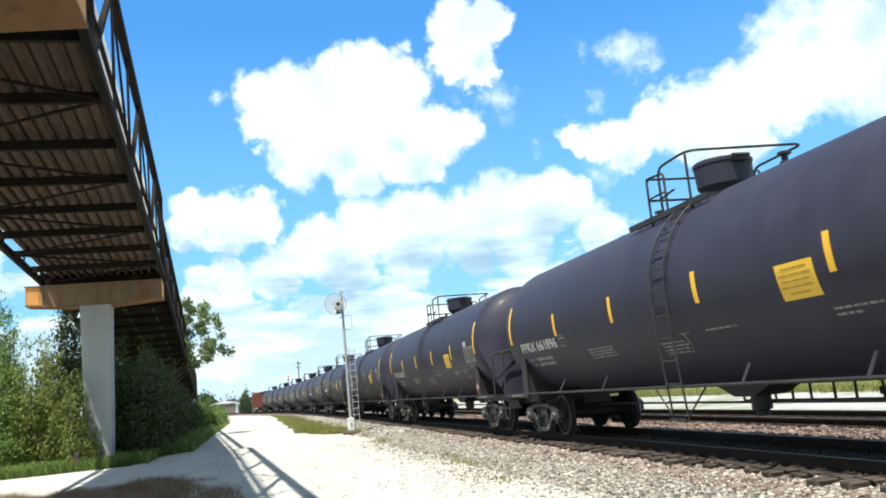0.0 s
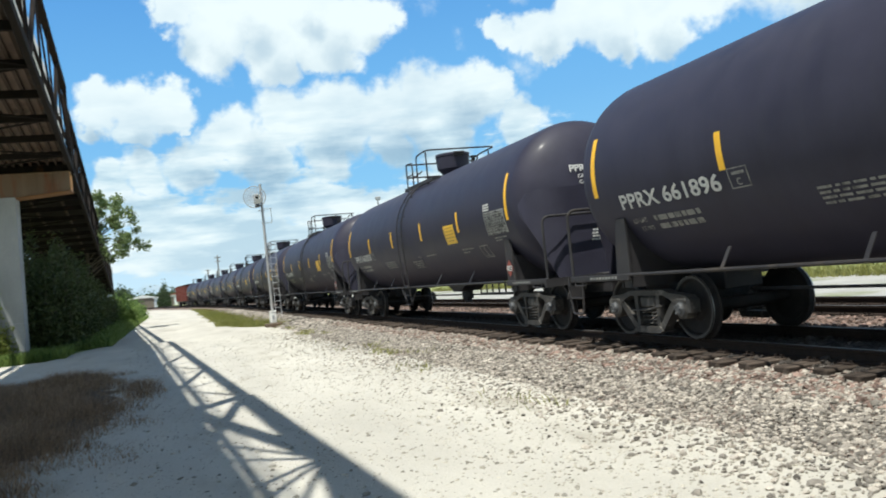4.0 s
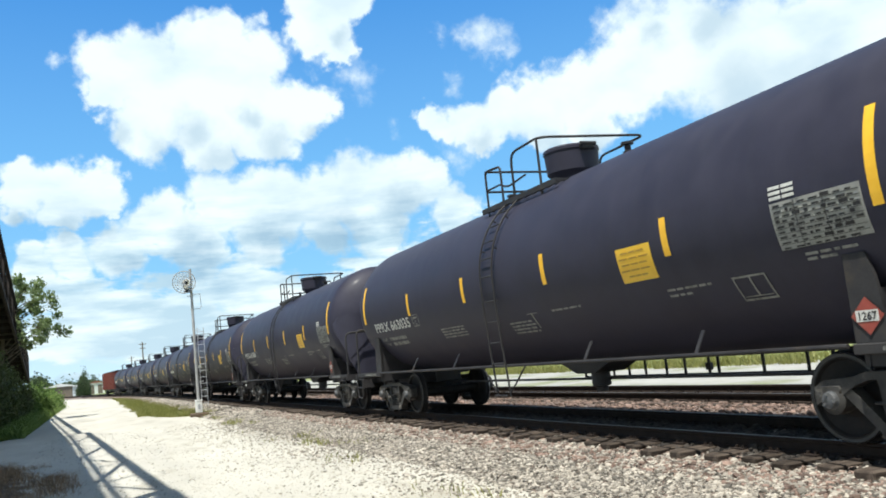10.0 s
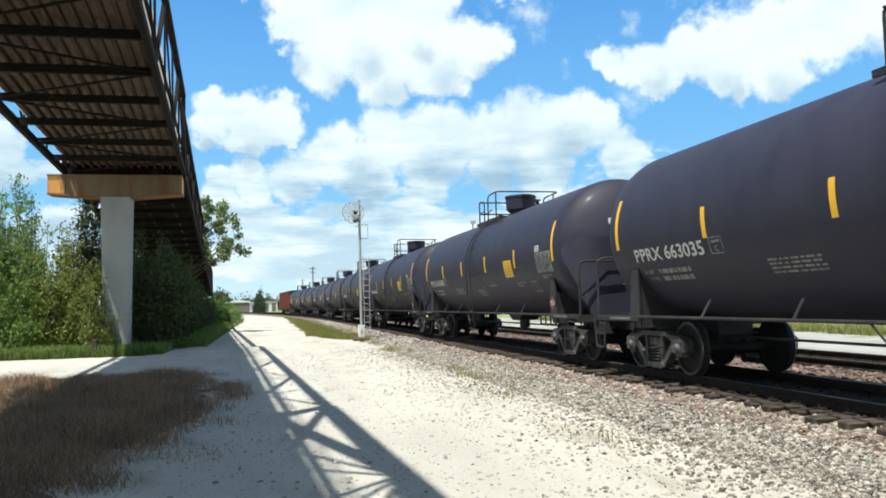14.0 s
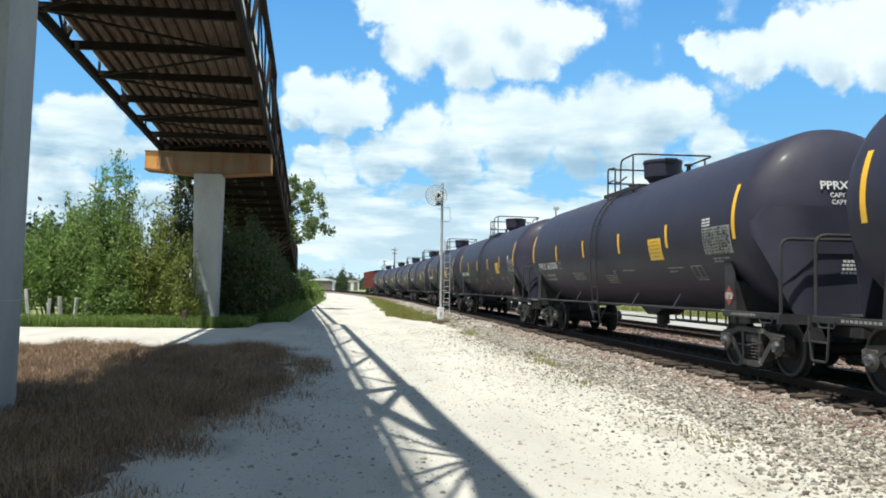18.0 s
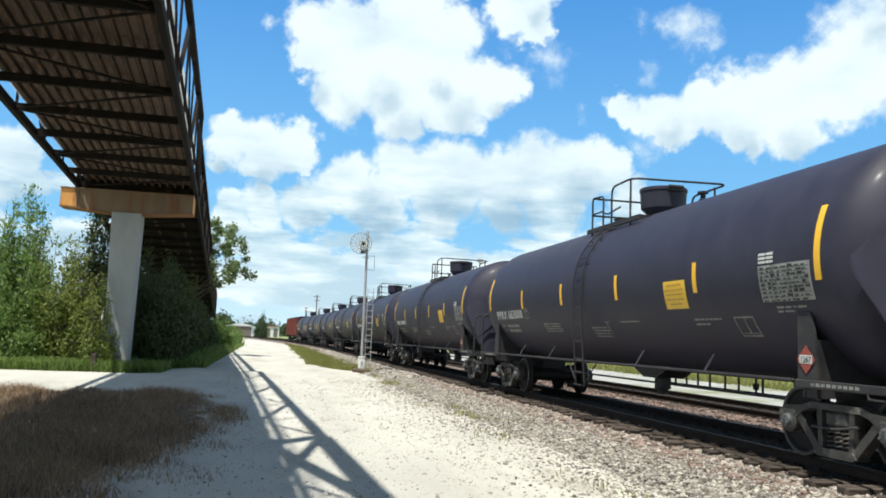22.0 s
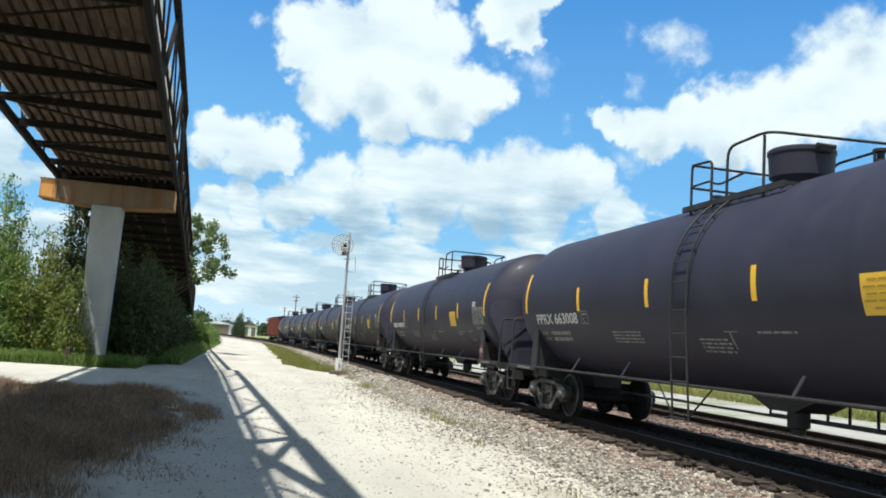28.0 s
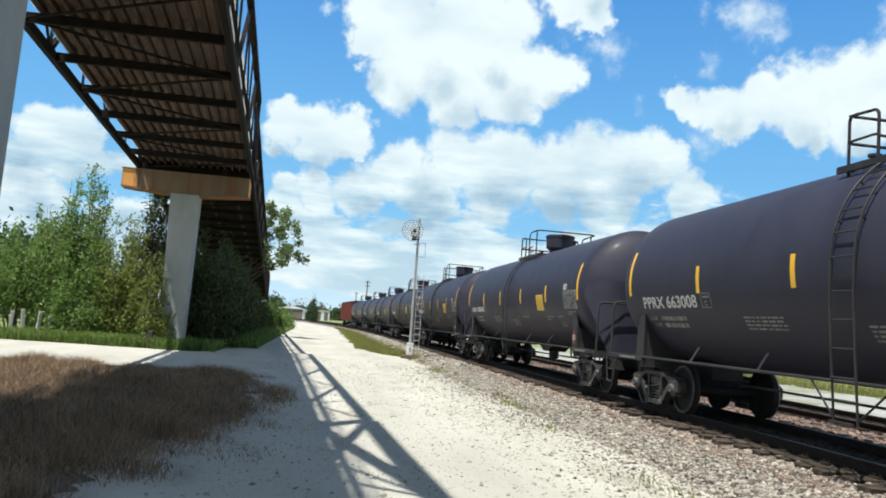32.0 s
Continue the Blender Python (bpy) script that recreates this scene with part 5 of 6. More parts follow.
def truss_span(name, label, y0, y1, panels, depth, drop=0.0, slope=0.0, mesh=True, wide=0.2, beams=0, heavy=False, rail_at=1.2):
    """One span of the walkway: chords, posts, braces, floor beams, stringers and deck."""
    ob = thing(name, label, "footbridge", "spans of the walkway")

    def at(side, y, up=0.0):
        q = chord(side, y, up)
        q.z += drop + slope * (y - y0)
        return q

    step = (y1 - y0) / panels
    for side in (-1, 1):
        for up, h, w_, nm in ((0.0, 0.26, 0.16, "bottom_chord"), (depth, 0.22, wide, "top_chord")):
            s = Shape()
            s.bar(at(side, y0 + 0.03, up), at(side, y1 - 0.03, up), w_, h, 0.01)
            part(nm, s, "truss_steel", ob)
        s = Shape()
        s.bar(at(side, y0 + 0.05, rail_at) - Vector((side * 0.09, 0, 0)), at(side, y1 - 0.05, rail_at) - Vector((side * 0.09, 0, 0)), 0.08, 0.10)
        part("hand_rail", s, "truss_steel", ob)
        for i in range(panels + 1):
            y = min(max(y0 + step * i, y0 + 0.1), y1 - 0.1)
            s = Shape()
            s.bar(at(side, y, 0.12), at(side, y, depth - 0.1), *((0.17, 0.17) if i in (0, panels) else (0.06, 0.08)))
            part("post", s, "truss_steel", ob)
            if i < panels:
                lo, hi = (0.1, depth - 0.08) if i % 2 != heavy else (depth - 0.08, 0.1)
                s = Shape()
                s.bar(at(side, y + 0.05, lo), at(side, y + step - 0.05, hi), 0.20 if heavy else 0.11 if i % 2 else 0.055, 0.20 if heavy else 0.13 if i % 2 else 0.07)
                part("diagonal", s, "truss_steel", ob)
                if heavy and i % 2:
                    # light bars fan out below every upper joint
                    for foot in (2.9, 1.7, -0.6, -1.8):
                        s = Shape()
                        s.bar(at(side, min(y + foot, y1 - 0.1), 0.1), at(side, y - 0.05, depth - 0.1), 0.05, 0.07)
                        part("hanger", s, "truss_steel", ob)
    beams = beams or panels
    step = (y1 - y0) / beams
    for i in range(beams + 1):
        y = min(max(y0 + step * i, y0 + 0.12), y1 - 0.12)
        s = Shape()
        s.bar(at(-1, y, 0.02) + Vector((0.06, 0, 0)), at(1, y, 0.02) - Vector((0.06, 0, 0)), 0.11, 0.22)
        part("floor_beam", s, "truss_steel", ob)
        if i < beams:
            s = Shape()
            s.tube([at(-1 if i % 2 else 1, y, -0.02), at(1 if i % 2 else -1, y + step, -0.02)], 0.035, 6)
            part("sway_rod", s, "truss_steel", ob)
    for y in (y0 + 0.03, y1 - 0.03):
        s = Shape()
        s.bar(at(-1, y, 0.19), at(1, y, 0.19), 0.03, 0.40)
        part("end_diaphragm", s, "truss_steel", ob)
    ribs = 14 if mesh else 3
    for j in range(ribs):
        t = 0.06 + 0.94 * (j + 0.6) / (ribs + 0.3)
        s = Shape()
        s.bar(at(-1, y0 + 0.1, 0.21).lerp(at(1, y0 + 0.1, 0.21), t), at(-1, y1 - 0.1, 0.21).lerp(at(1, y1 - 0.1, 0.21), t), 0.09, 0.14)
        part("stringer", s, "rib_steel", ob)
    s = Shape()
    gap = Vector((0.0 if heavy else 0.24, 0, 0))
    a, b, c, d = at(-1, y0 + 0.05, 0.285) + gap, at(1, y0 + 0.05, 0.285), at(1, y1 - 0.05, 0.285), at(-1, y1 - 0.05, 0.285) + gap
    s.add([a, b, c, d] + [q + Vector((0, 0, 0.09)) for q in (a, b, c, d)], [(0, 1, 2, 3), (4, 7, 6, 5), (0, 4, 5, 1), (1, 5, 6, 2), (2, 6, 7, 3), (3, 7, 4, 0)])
    # the far span's deck takes near-black steel in place of deep shade
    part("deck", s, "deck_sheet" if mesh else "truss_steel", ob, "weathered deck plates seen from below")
    if mesh:
        for side in (-1, 1):
            s = Shape()
            n = int((y1 - y0) / 0.13)
            for i in range(-12, n):
                for sg in (1, -1):
                    ya = y0 + 0.13 * i
                    yb = ya + 1.6
                    lo, hi = (0.35, 1.95) if sg > 0 else (1.95, 0.35)
                    if ya < y0:
                        lo += (hi - lo) * (y0 - ya) / 1.6
                        ya = y0
                    if yb > y1:
                        hi -= (hi - lo) * (yb - y1) / (yb - ya)
                        yb = y1
                    s.bar(at(side, ya, lo) - Vector((side * 0.14, 0, 0)), at(side, yb, hi) - Vector((side * 0.14, 0, 0)), 0.007, 0.007)
            tagged(part("wire_mesh", s, "panel_white", ob, "galvanised wire mesh infill"), kind="stuff")
    return ob


def pier(y, base_z, cap_z, width, x_mid, half_l, half_r, label, thick=0.95, deep=0.84):
    ob = thing("pier", label, "bridge pier", "piers of the walkway", at=(x_mid, y, 0))
    s = Shape()
    b, t = width * 0.40, width * 0.5
    s.add([(-b, -thick * 0.45, base_z), (b, -thick * 0.45, base_z), (b, thick * 0.45, base_z), (-b, thick * 0.45, base_z), (-t, -thick / 2, cap_z[0]), (t, -thick / 2, cap_z[0]), (t, thick / 2, cap_z[0]), (-t, thick / 2, cap_z[0])],
          [(0, 3, 2, 1), (4, 5, 6, 7), (0, 1, 5, 4), (1, 2, 6, 5), (2, 3, 7, 6), (3, 0, 4, 7)])
    part("column", s, "pier_concrete", ob, "grey tapered concrete column")
    part("form_joint", Shape().box((0, 0, 1.5), (width * 0.862, thick * 0.942, 0.012)), "disc_grey", ob)
    hd = deep / 2
    z0, z1 = cap_z
    s = Shape()
    s.prism([(-half_l, z0 + 0.16), (-half_l, z1 - 0.05), (half_r, z1 - 0.05), (half_r, z0 + 0.16), (width * 0.55, z0), (-width * 0.55, z0)], -hd, hd, pose(0, 0, 0, 0, 0, -90))
    cap = part("cap", s, "cap_steel", ob, "rust-streaked steel box cap beam")
    for e, hx in ((-1, half_l), (1, half_r)):
        s = Shape()
        s.box((e * (hx + 0.008), 0, (z0 + 0.16 + z1 - 0.05) / 2), (0.014, deep, z1 - z0 - 0.21))
        part("end_plate", s, "cap_rust_sunlit", cap, "bright orange-rust end plate")
    s = Shape()
    s.box(((half_r - half_l) / 2, 0, z1 - 0.03), (half_l + half_r + 0.06, deep + 0.12, 0.05))
    part("flange", s, "cap_steel", cap)
    for e, hx in ((-1, half_l), (1, half_r)):
        s = Shape()
        s.prism([(e * (hx + 0.03), z0 + 0.15), (e * width * 0.55, z0 - 0.012), (e * width * 0.55, z0 - 0.045), (e * (hx + 0.03), z0 + 0.11)], -hd - 0.04, hd + 0.04, pose(0, 0, 0, 0, 0, -90))
        part("flange", s, "cap_band", cap, "orange-rust bottom flange")
    part("flange", Shape().box((0, 0, z0 - 0.03), (width * 1.12, deep + 0.08, 0.035)), "cap_band", cap)
    # brighter orange plate paints sunlight onto the left end of the rusty face
    part("rusty_patch", Shape().prism([(-half_l + 0.01, z0 + 0.17), (-half_l + 0.01, z1 - 0.06), (-half_l + 0.50, z1 - 0.06), (-half_l + 0.62, z0 + 0.12)], -hd - 0.008, -hd + 0.02, pose(0, 0, 0, 0, 0, -90) @ pose(0, 0, 0, 0, 0, 180) @ Matrix.Diagonal((1, -1, 1, 1))), "cap_rust_sunlit", cap, "rusty end panel painted brighter orange as sunlit")
    for x in (-half_l + 0.62, half_r - 0.62):
        s = Shape()
        s.box((x, -hd - 0.02, (z0 + z1) / 2 + 0.05), (0.03, 0.05, z1 - z0 - 0.3))
        part("stiffener", s, "cap_steel", cap)
    return ob


pier(PIER_Y, -0.2, (6.35, 7.26), 1.14, -5.80, 2.55, 2.55, "tall concrete pier with a rusty cap beam among bushes")
pier(NEAR_PIER_Y, -0.2, (7.26, 8.17), 1.14, -4.86, 2.55, 2.85, "tall concrete pier with a rusty cap beam in dry grass", 0.95, 1.2)
truss_span("walkway_span", "dark rusty steel truss span with a ribbed deck, overhead", NEAR_PIER_Y, PIER_Y, 7, 3.25, beams=9)
near_span = truss_span("walkway_span", "dark rusty steel truss span with a ribbed deck, overhead", -13.6, NEAR_PIER_Y, 4, 3.25, wide=0.30, beams=9, heavy=True, rail_at=0.95)
# the knee brace at the end of the near span, and an unseen slab added to shade the pier
knee = Shape().bar(chord(1, NEAR_PIER_Y - 0.1, 3.15), chord(1, NEAR_PIER_Y - 3.2, 0.1), 0.14, 0.16)
part("knee_brace", knee, "truss_steel", near_span)
slab_shape = Shape()
aside = Vector((-2.55, 0, 0))
slab_shape.bar(chord(-1, -13.0, 0.33) + aside, chord(-1, NEAR_PIER_Y - 0.3, 0.33) + aside, 5.0, 0.09)
part("side_landing", slab_shape, "deck_sheet", near_span, "unseen slab added beside the walkway to shade the pier")
truss_span("walkway_span", "dark truss span that slopes down behind the bushes, deck blackened in place of shade", PIER_Y, 95.0, 22, 2.4, -0.1, -0.035, mesh=False)

# ---- signal ----
def build_signal():
    ob = thing("railway_signal", "pale searchlight signal on a slim mast beside the track", "railway signal", at=(4.64, 40.35, 0.0))
    s = Shape()
    s.box((0, 0, 0.06), (0.8, 0.7, 0.22), cut=0.04)
    part("base", s, "dirt", ob, "square dark concrete foot")
    s = Shape()
    s.box((0, 0, 0.45), (0.30, 0.28, 0.56), cut=0.03)
    s.box((0, 0, 0.74), (0.34, 0.32, 0.05), cut=0.015)
    cs = part("case", s, "case_white", ob, "white junction case")
    s = Shape()
    s.box((0.0, -0.148, 0.45), (0.10, 0.02, 0.22), cut=0.005)
    part("door_plate", s, "disc_grey", cs)
    s = Shape()
    s.tube([(0, 0, 0.25), (0, 0, 6.9)], [0.068, 0.058], 14)
    part("mast", s, "mast_paint", ob, smooth=True)
    lad = Shape()
    for x in (0.14, 0.42):
        lad.tube([(x, -0.06, 0.45), (x, -0.06, 4.1)], 0.016, 6)
    for i in range(12):
        lad.tube([(0.14, -0.06, 0.6 + 0.3 * i), (0.42, -0.06, 0.6 + 0.3 * i)], 0.016, 6)
    for z in (1.6, 3.0, 4.0):
        lad.tube([(0.0, 0.0, z), (0.30, -0.06, z)], 0.014, 6)
    part("ladder", lad, "disc_grey", ob)
    arm = Shape()
    arm.tube([(-0.10, 0, 5.0), (0.40, 0, 5.0)], 0.016, 6)
    arm.tube([(-0.20, 0, 5.62), (0.10, 0, 5.62)], 0.02, 6)
    arm.tube([(0.0, 0.1, 5.70), (0.42, 0.1, 5.70)], 0.014, 6)
    arm.tube([(0.40, 0.1, 5.70), (0.42, 0.1, 5.05)], 0.012, 6)
    part("bracket", arm, "mast_paint", ob)
    hd = Shape()
    hd.tube([(-0.32 + 0.30 * math.cos(a), -0.13, 6.28 + 0.30 * math.sin(a)) for a in [2 * math.pi * i / 32 for i in range(33)]], 0.014, 5)
    disc = part("disc", hd, "disc_grey", ob, "round open-work background disc")
    for rr in (0.12, 0.21, 0.41):
        part("ring", Shape().tube([(-0.32 + rr * math.cos(a), -0.13, 6.28 + rr * math.sin(a)) for a in [2 * math.pi * i / 32 for i in range(33)]], 0.014, 5), "disc_grey", disc)
    for i in range(16):
        a = 2 * math.pi * i / 16
        part("spoke", Shape().tube([(-0.32, -0.13, 6.28), (-0.32 + 0.5 * math.cos(a), -0.13, 6.28 + 0.5 * math.sin(a))], 0.010, 5), "disc_grey", disc)
    rim = Shape()
    rim.tube([(-0.32 + 0.515 * math.cos(a), -0.14, 6.28 + 0.515 * math.sin(a)) for a in [2 * math.pi * i / 40 for i in range(41)]], 0.022, 6)
    part("rim", rim, "mast_paint", disc)
    hs = Shape()
    hs.box((-0.18, 0.02, 6.18), (0.34, 0.34, 0.46), cut=0.05)
    hs.lathe([(0.11, 0.0), (0.14, 0.02), (0.15, 0.28), (0.13, 0.28), (0.11, 0.05)], pose(-0.22, -0.14, 6.24, 90), 20)
    part("lamp_housing", hs, "case_white", ob, smooth=True)
    ln = Shape()
    ln.lathe([(0.01, 0.06), (0.065, 0.05)], pose(-0.22, -0.15, 6.24, 90), 18)
    part("lens", ln, "dark_glass", ob)
    lo = Shape()
    lo.box((-0.20, 0.0, 5.86), (0.24, 0.24, 0.14), cut=0.03)
    part("lower_case", lo, "car_frame", ob)
    return ob


build_signal()

# ---- plants ----
def bush(name, at, height, spread, mat, seed, label, leaves, wands=60, leaf=(0.17, 0.07), category="bush", puff=0.26, shape=0.5, leaf_from=0.06, droop=0.25):
    """Many upright stems of uneven height that lean outwards, each clothed in leaves to the ground."""
    rng, r_ = random.Random(seed), np.random.RandomState(seed)
    ob = thing(name, label, category, at=at)
    s = Shape()
    C, D, W = [], [], []
    for i in range(wands):
        a, q = rng.uniform(0, 2 * math.pi), math.sqrt(rng.uniform(0, 1))
        top = height * (1 - shape * q ** 1.6) * rng.choice((1.0, 0.93, 0.86, 0.78, 0.62, 0.5))
        if i == 0:
            top, q = height, 0.15
        base = Vector((0.45 * spread * q * math.cos(a), 0.45 * spread * q * math.sin(a), -0.1))
        tip = Vector((spread * q * math.cos(a), spread * q * math.sin(a), top))
        bow = Vector((math.cos(a), math.sin(a), 0)) * droop * spread * 0.25
        pts = [base.lerp(tip, t) + bow * (4 * t * (1 - t)) + Vector((rng.gauss(0, 0.05), rng.gauss(0, 0.05), 0)) * (t > 0) for t in (0, 0.25, 0.5, 0.75, 1)]
        s.tube(pts, [0.012 * height * 0.5, 0.03, 0.022, 0.014, 0.005], 5, False)
        m = rng.randint(5, 9)
        for j in range(m):
            t = leaf_from + (0.97 - leaf_from) * (j + rng.uniform(0.1, 0.9)) / m
            k = min(int(t * 4), 3)
            p = pts[k].lerp(pts[k + 1], t * 4 - k)
            side = Vector((rng.gauss(0, 1), rng.gauss(0, 1), rng.gauss(0, 0.3))) * 0.30 * (1 - 0.75 * t) * spread * 0.4
            C.append(p + side)
            D.append((pts[k + 1] - pts[k]).normalized())
            W.append(puff * rng.uniform(0.55, 1.4) * (1.15 - 0.65 * t))
    part("stem", s, "bark", ob, smooth=True)
    C, D, W = np.array([c[:] for c in C]), np.array([d[:] for d in D]), np.array(W)
    k = r_.choice(len(C), leaves, p=W ** 2 / (W ** 2).sum())
    c = C[k] + np.clip(r_.normal(0, 0.8, (leaves, 3)), -1.7, 1.7) * W[k][:, None] * [1, 1, 1.5]
    c[:, 2] = np.maximum(c[:, 2], r_.uniform(0.03, 0.3, leaves))
    d = D[k] * 0.7 + r_.normal(0, 0.6, (leaves, 3)) + [0, 0, -0.2]
    part("crown", leaf_mesh("crown", mat, c, d, leaf[0], leaf[1], seed), "", ob)
    return ob


def open_tree(at, clumps, seed, label):
    """An airy tree: a trunk, a limb to every leaf clump, and large leaves with sky between them."""
    rng, r_ = random.Random(seed), np.random.RandomState(seed)
    ob = thing("broadleaf_tree", label, "tree", at=at)
    s = Shape()
    s.tube([(0, 0, -0.2), (0.05, 0, 2.5), (0.2, 0.1, 5.0), (0.35, 0, 7.4), (0.5, 0, 9.0)], [0.17, 0.15, 0.11, 0.07, 0.03], 9)
    C = []
    for x, z, n in clumps:
        foot = Vector((0.1 + 0.04 * z, 0, max(z - 0.6 - 0.35 * abs(x), 2.0)))
        end = Vector((x, rng.uniform(-1.2, 1.2), z))
        mid_ = foot.lerp(end, 0.55) + Vector((0, 0, 0.2))
        s.tube([foot, mid_, end], [0.05, 0.03, 0.01], 5, False)
        for i in range(n):
            c = end + Vector((rng.gauss(0, 0.42), rng.gauss(0, 0.5), rng.gauss(0, 0.30)))
            s.tube([mid_.lerp(end, rng.uniform(0.2, 0.9)), c], [0.014, 0.006], 4, False)
            C.append(c)
    part("trunk", s, "bark", ob, smooth=True)
    C = np.array([c[:] for c in C])
    n = 52
    c = np.repeat(C, n, 0) + np.clip(r_.normal(0, 0.17, (len(C) * n, 3)), -0.34, 0.34)
    d = r_.normal(0, 0.8, c.shape) + [0, 0, -0.4]
    part("crown", leaf_mesh("crown", "leaf_pale", c, d, 0.23, 0.17, seed), "", ob)
    return ob


bush("willow_bush", (-10.4, 38.6, 0), 7.7, 2.5, "leaf_willow", 3, "large pale green willow bush by the track", 52000, 70, (0.19, 0.075), puff=0.33, shape=0.5)
bush("willow_bush", (-12.9, 39.6, 0), 5.9, 1.9, "leaf_willow", 4, "green bush with loose outer twigs and a bare foot", 20000, 40, (0.18, 0.07), puff=0.28, shape=0.35, leaf_from=0.45)
bush("willow_bush", (-18.2, 44.0, 0), 4.2, 2.3, "leaf_willow", 14, "low green bush at the edge of the clearing", 26000, 50, (0.19, 0.075), puff=0.33, shape=0.4)
bush("willow_bush", (-9.9, 37.2, 0), 2.4, 1.3, "leaf_willow", 15, "low leafy undergrowth in front of taller bushes", 12000, 40, (0.17, 0.07), puff=0.28, shape=0.4)
bush("young_tree", (-8.2, 37.3, 0), 5.6, 1.25, "leaf_yellow", 5, "slender tree with yellowish leaves beside the pier", 11000, 24, (0.17, 0.085), "tree", 0.26, 0.3)
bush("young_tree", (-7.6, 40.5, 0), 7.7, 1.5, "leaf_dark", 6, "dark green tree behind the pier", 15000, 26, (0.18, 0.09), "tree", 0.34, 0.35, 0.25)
bush("young_tree", (-6.35, 34.85, 0), 4.0, 0.6, "leaf_yellow", 16, "thin sapling against the pier", 2600, 9, (0.15, 0.07), "tree", 0.20, 0.5)
open_tree((-5.3, 62.0, 0), [(1.0, 9.3, 4), (1.7, 9.0, 4), (2.3, 8.9, 3), (2.9, 8.5, 4), (1.2, 8.3, 5), (2.0, 8.1, 5), (2.6, 7.7, 3), (1.0, 7.4, 4), (3.2, 7.9, 2), (0.6, 6.6, 4), (1.7, 6.4, 4), (2.4, 6.2, 4), (3.0, 6.3, 4), (3.5, 6.1, 3), (1.9, 5.5, 4), (2.6, 5.4, 3), (0.2, 8.0, 4)], 7, "broadleaf tree with an open airy crown beyond the walkway")
# leaf colour here is darkened to stand for deep shade under the walkway
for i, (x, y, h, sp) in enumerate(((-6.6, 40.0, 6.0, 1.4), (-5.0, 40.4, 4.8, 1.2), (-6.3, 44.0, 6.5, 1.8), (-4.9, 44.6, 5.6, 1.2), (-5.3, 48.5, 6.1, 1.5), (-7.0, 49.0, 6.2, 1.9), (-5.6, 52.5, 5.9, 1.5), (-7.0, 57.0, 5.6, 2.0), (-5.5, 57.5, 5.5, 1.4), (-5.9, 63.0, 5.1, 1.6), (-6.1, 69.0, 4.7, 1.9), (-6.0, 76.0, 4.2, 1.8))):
    bush("shrub", (x, y, 0), h, sp, "leaf_dark", 30 + i, "dense green shrub under the walkway, leaves darkened for the shade there", 14000, 34, (0.20, 0.10), "bush", 0.38, 0.4)
for i, (x, y, h, sp) in enumerate(((-3.9, 82.0, 2.3, 1.2), (-4.3, 90.0, 2.8, 1.6), (-3.9, 99.0, 2.5, 1.6), (-6.0, 108.0, 3.4, 2.4))):
    bush("roadside_bush", (x, y, 0), h, sp, "leaf_willow", 50 + i, "sunlit bright green bush beside the track", 7000, 30, (0.22, 0.11), "bush", 0.36, 0.4)
post = thing("marker_post", "white painted pipe post beside the pier", "post", at=(-6.42, 35.3, 0))
part("pipe", Shape().tube([(0, 0, -0.1), (0, 0, 2.3)], 0.045, 10), "case_white", post, smooth=True)
part("cap", Shape().lathe([(0.06, 2.28), (0.065, 2.33), (0.02, 2.37)], None, 10), "case_white", post, smooth=True)
post = thing("guard_post", "short dark wooden guard post at the road edge", "post", at=(-6.35, 33.9, 0))
part("timber", Shape().box((0, 0, 0.3), (0.2, 0.2, 0.8), cut=0.03), "tie_wood", post)

gx = np.concatenate([rs.uniform(-18, -4.6, 15000), rs.uniform(-8.5, -3.9, 5000)])
gy = np.concatenate([33.75 + np.abs(rs.normal(0, 1.6, 15000)), 34.1 + np.abs(rs.normal(0, 2.0, 5000))])
gy = gy + 0.55 * np.array([noise.noise((a * 0.6, 0.0, 4.0)) for a in gx]) * (gy < 35.5)
tagged(new("grass_verge", grass_mesh("grass_verge", "grass_green", np.stack([gx, gy], -1), np.zeros(len(gx)), 0.44, 0.016, 5, 0.8)), "tall fresh green grass under the bushes", "grass", kind="stuff")
gx2 = rs.uniform(2.4, 5.9, 34000)
gy2 = 41.5 + 110 * rs.uniform(0, 1, 34000) ** 1.7
keep = gx2 > np.array([road_right(b) for b in gy2]) - 0.1 + 0.5 * np.array([noise.noise((a, b, 0)) for a, b in zip(gx2, gy2)])
tagged(new("grass_strip", grass_mesh("grass_strip", "grass_olive", np.stack([gx2, gy2], -1)[keep], np.zeros(keep.sum()), 0.16, 0.02, 6)), "strip of short green grass between road and track", "grass", kind="stuff")
gx3 = rs.uniform(-4.4, -2.6, 9000)
gy3 = 40 + 70 * rs.uniform(0, 1, 9000) ** 1.4
tagged(new("grass_verge", grass_mesh("grass_verge", "grass_green", np.stack([gx3, gy3], -1), np.zeros(9000), 0.50, 0.018, 7, 0.8)), "tall grass along the left road edge", "grass", kind="stuff")

wx = rs.normal(4.75, 0.35, 5200)
wy = 9 + 34 * rs.uniform(0, 1, 5200)
keep = np.array([noise.noise((a * 0.9, b * 0.5, 7.0)) for a, b in zip(wx, wy)]) > 0.27
tagged(new("weeds", grass_mesh("weeds", "grass_olive", np.stack([wx, wy], -1)[keep], np.full(keep.sum(), 0.02), 0.13, 0.008, 15, 0.9)), "thin yellowish weeds where sand meets ballast", "grass", kind="stuff")


# weeds at the far edge of the gravel yard
wx = 23.5 + np.abs(rs.normal(0, 2.2, 16000))
wy = rs.uniform(2, 75, 16000)
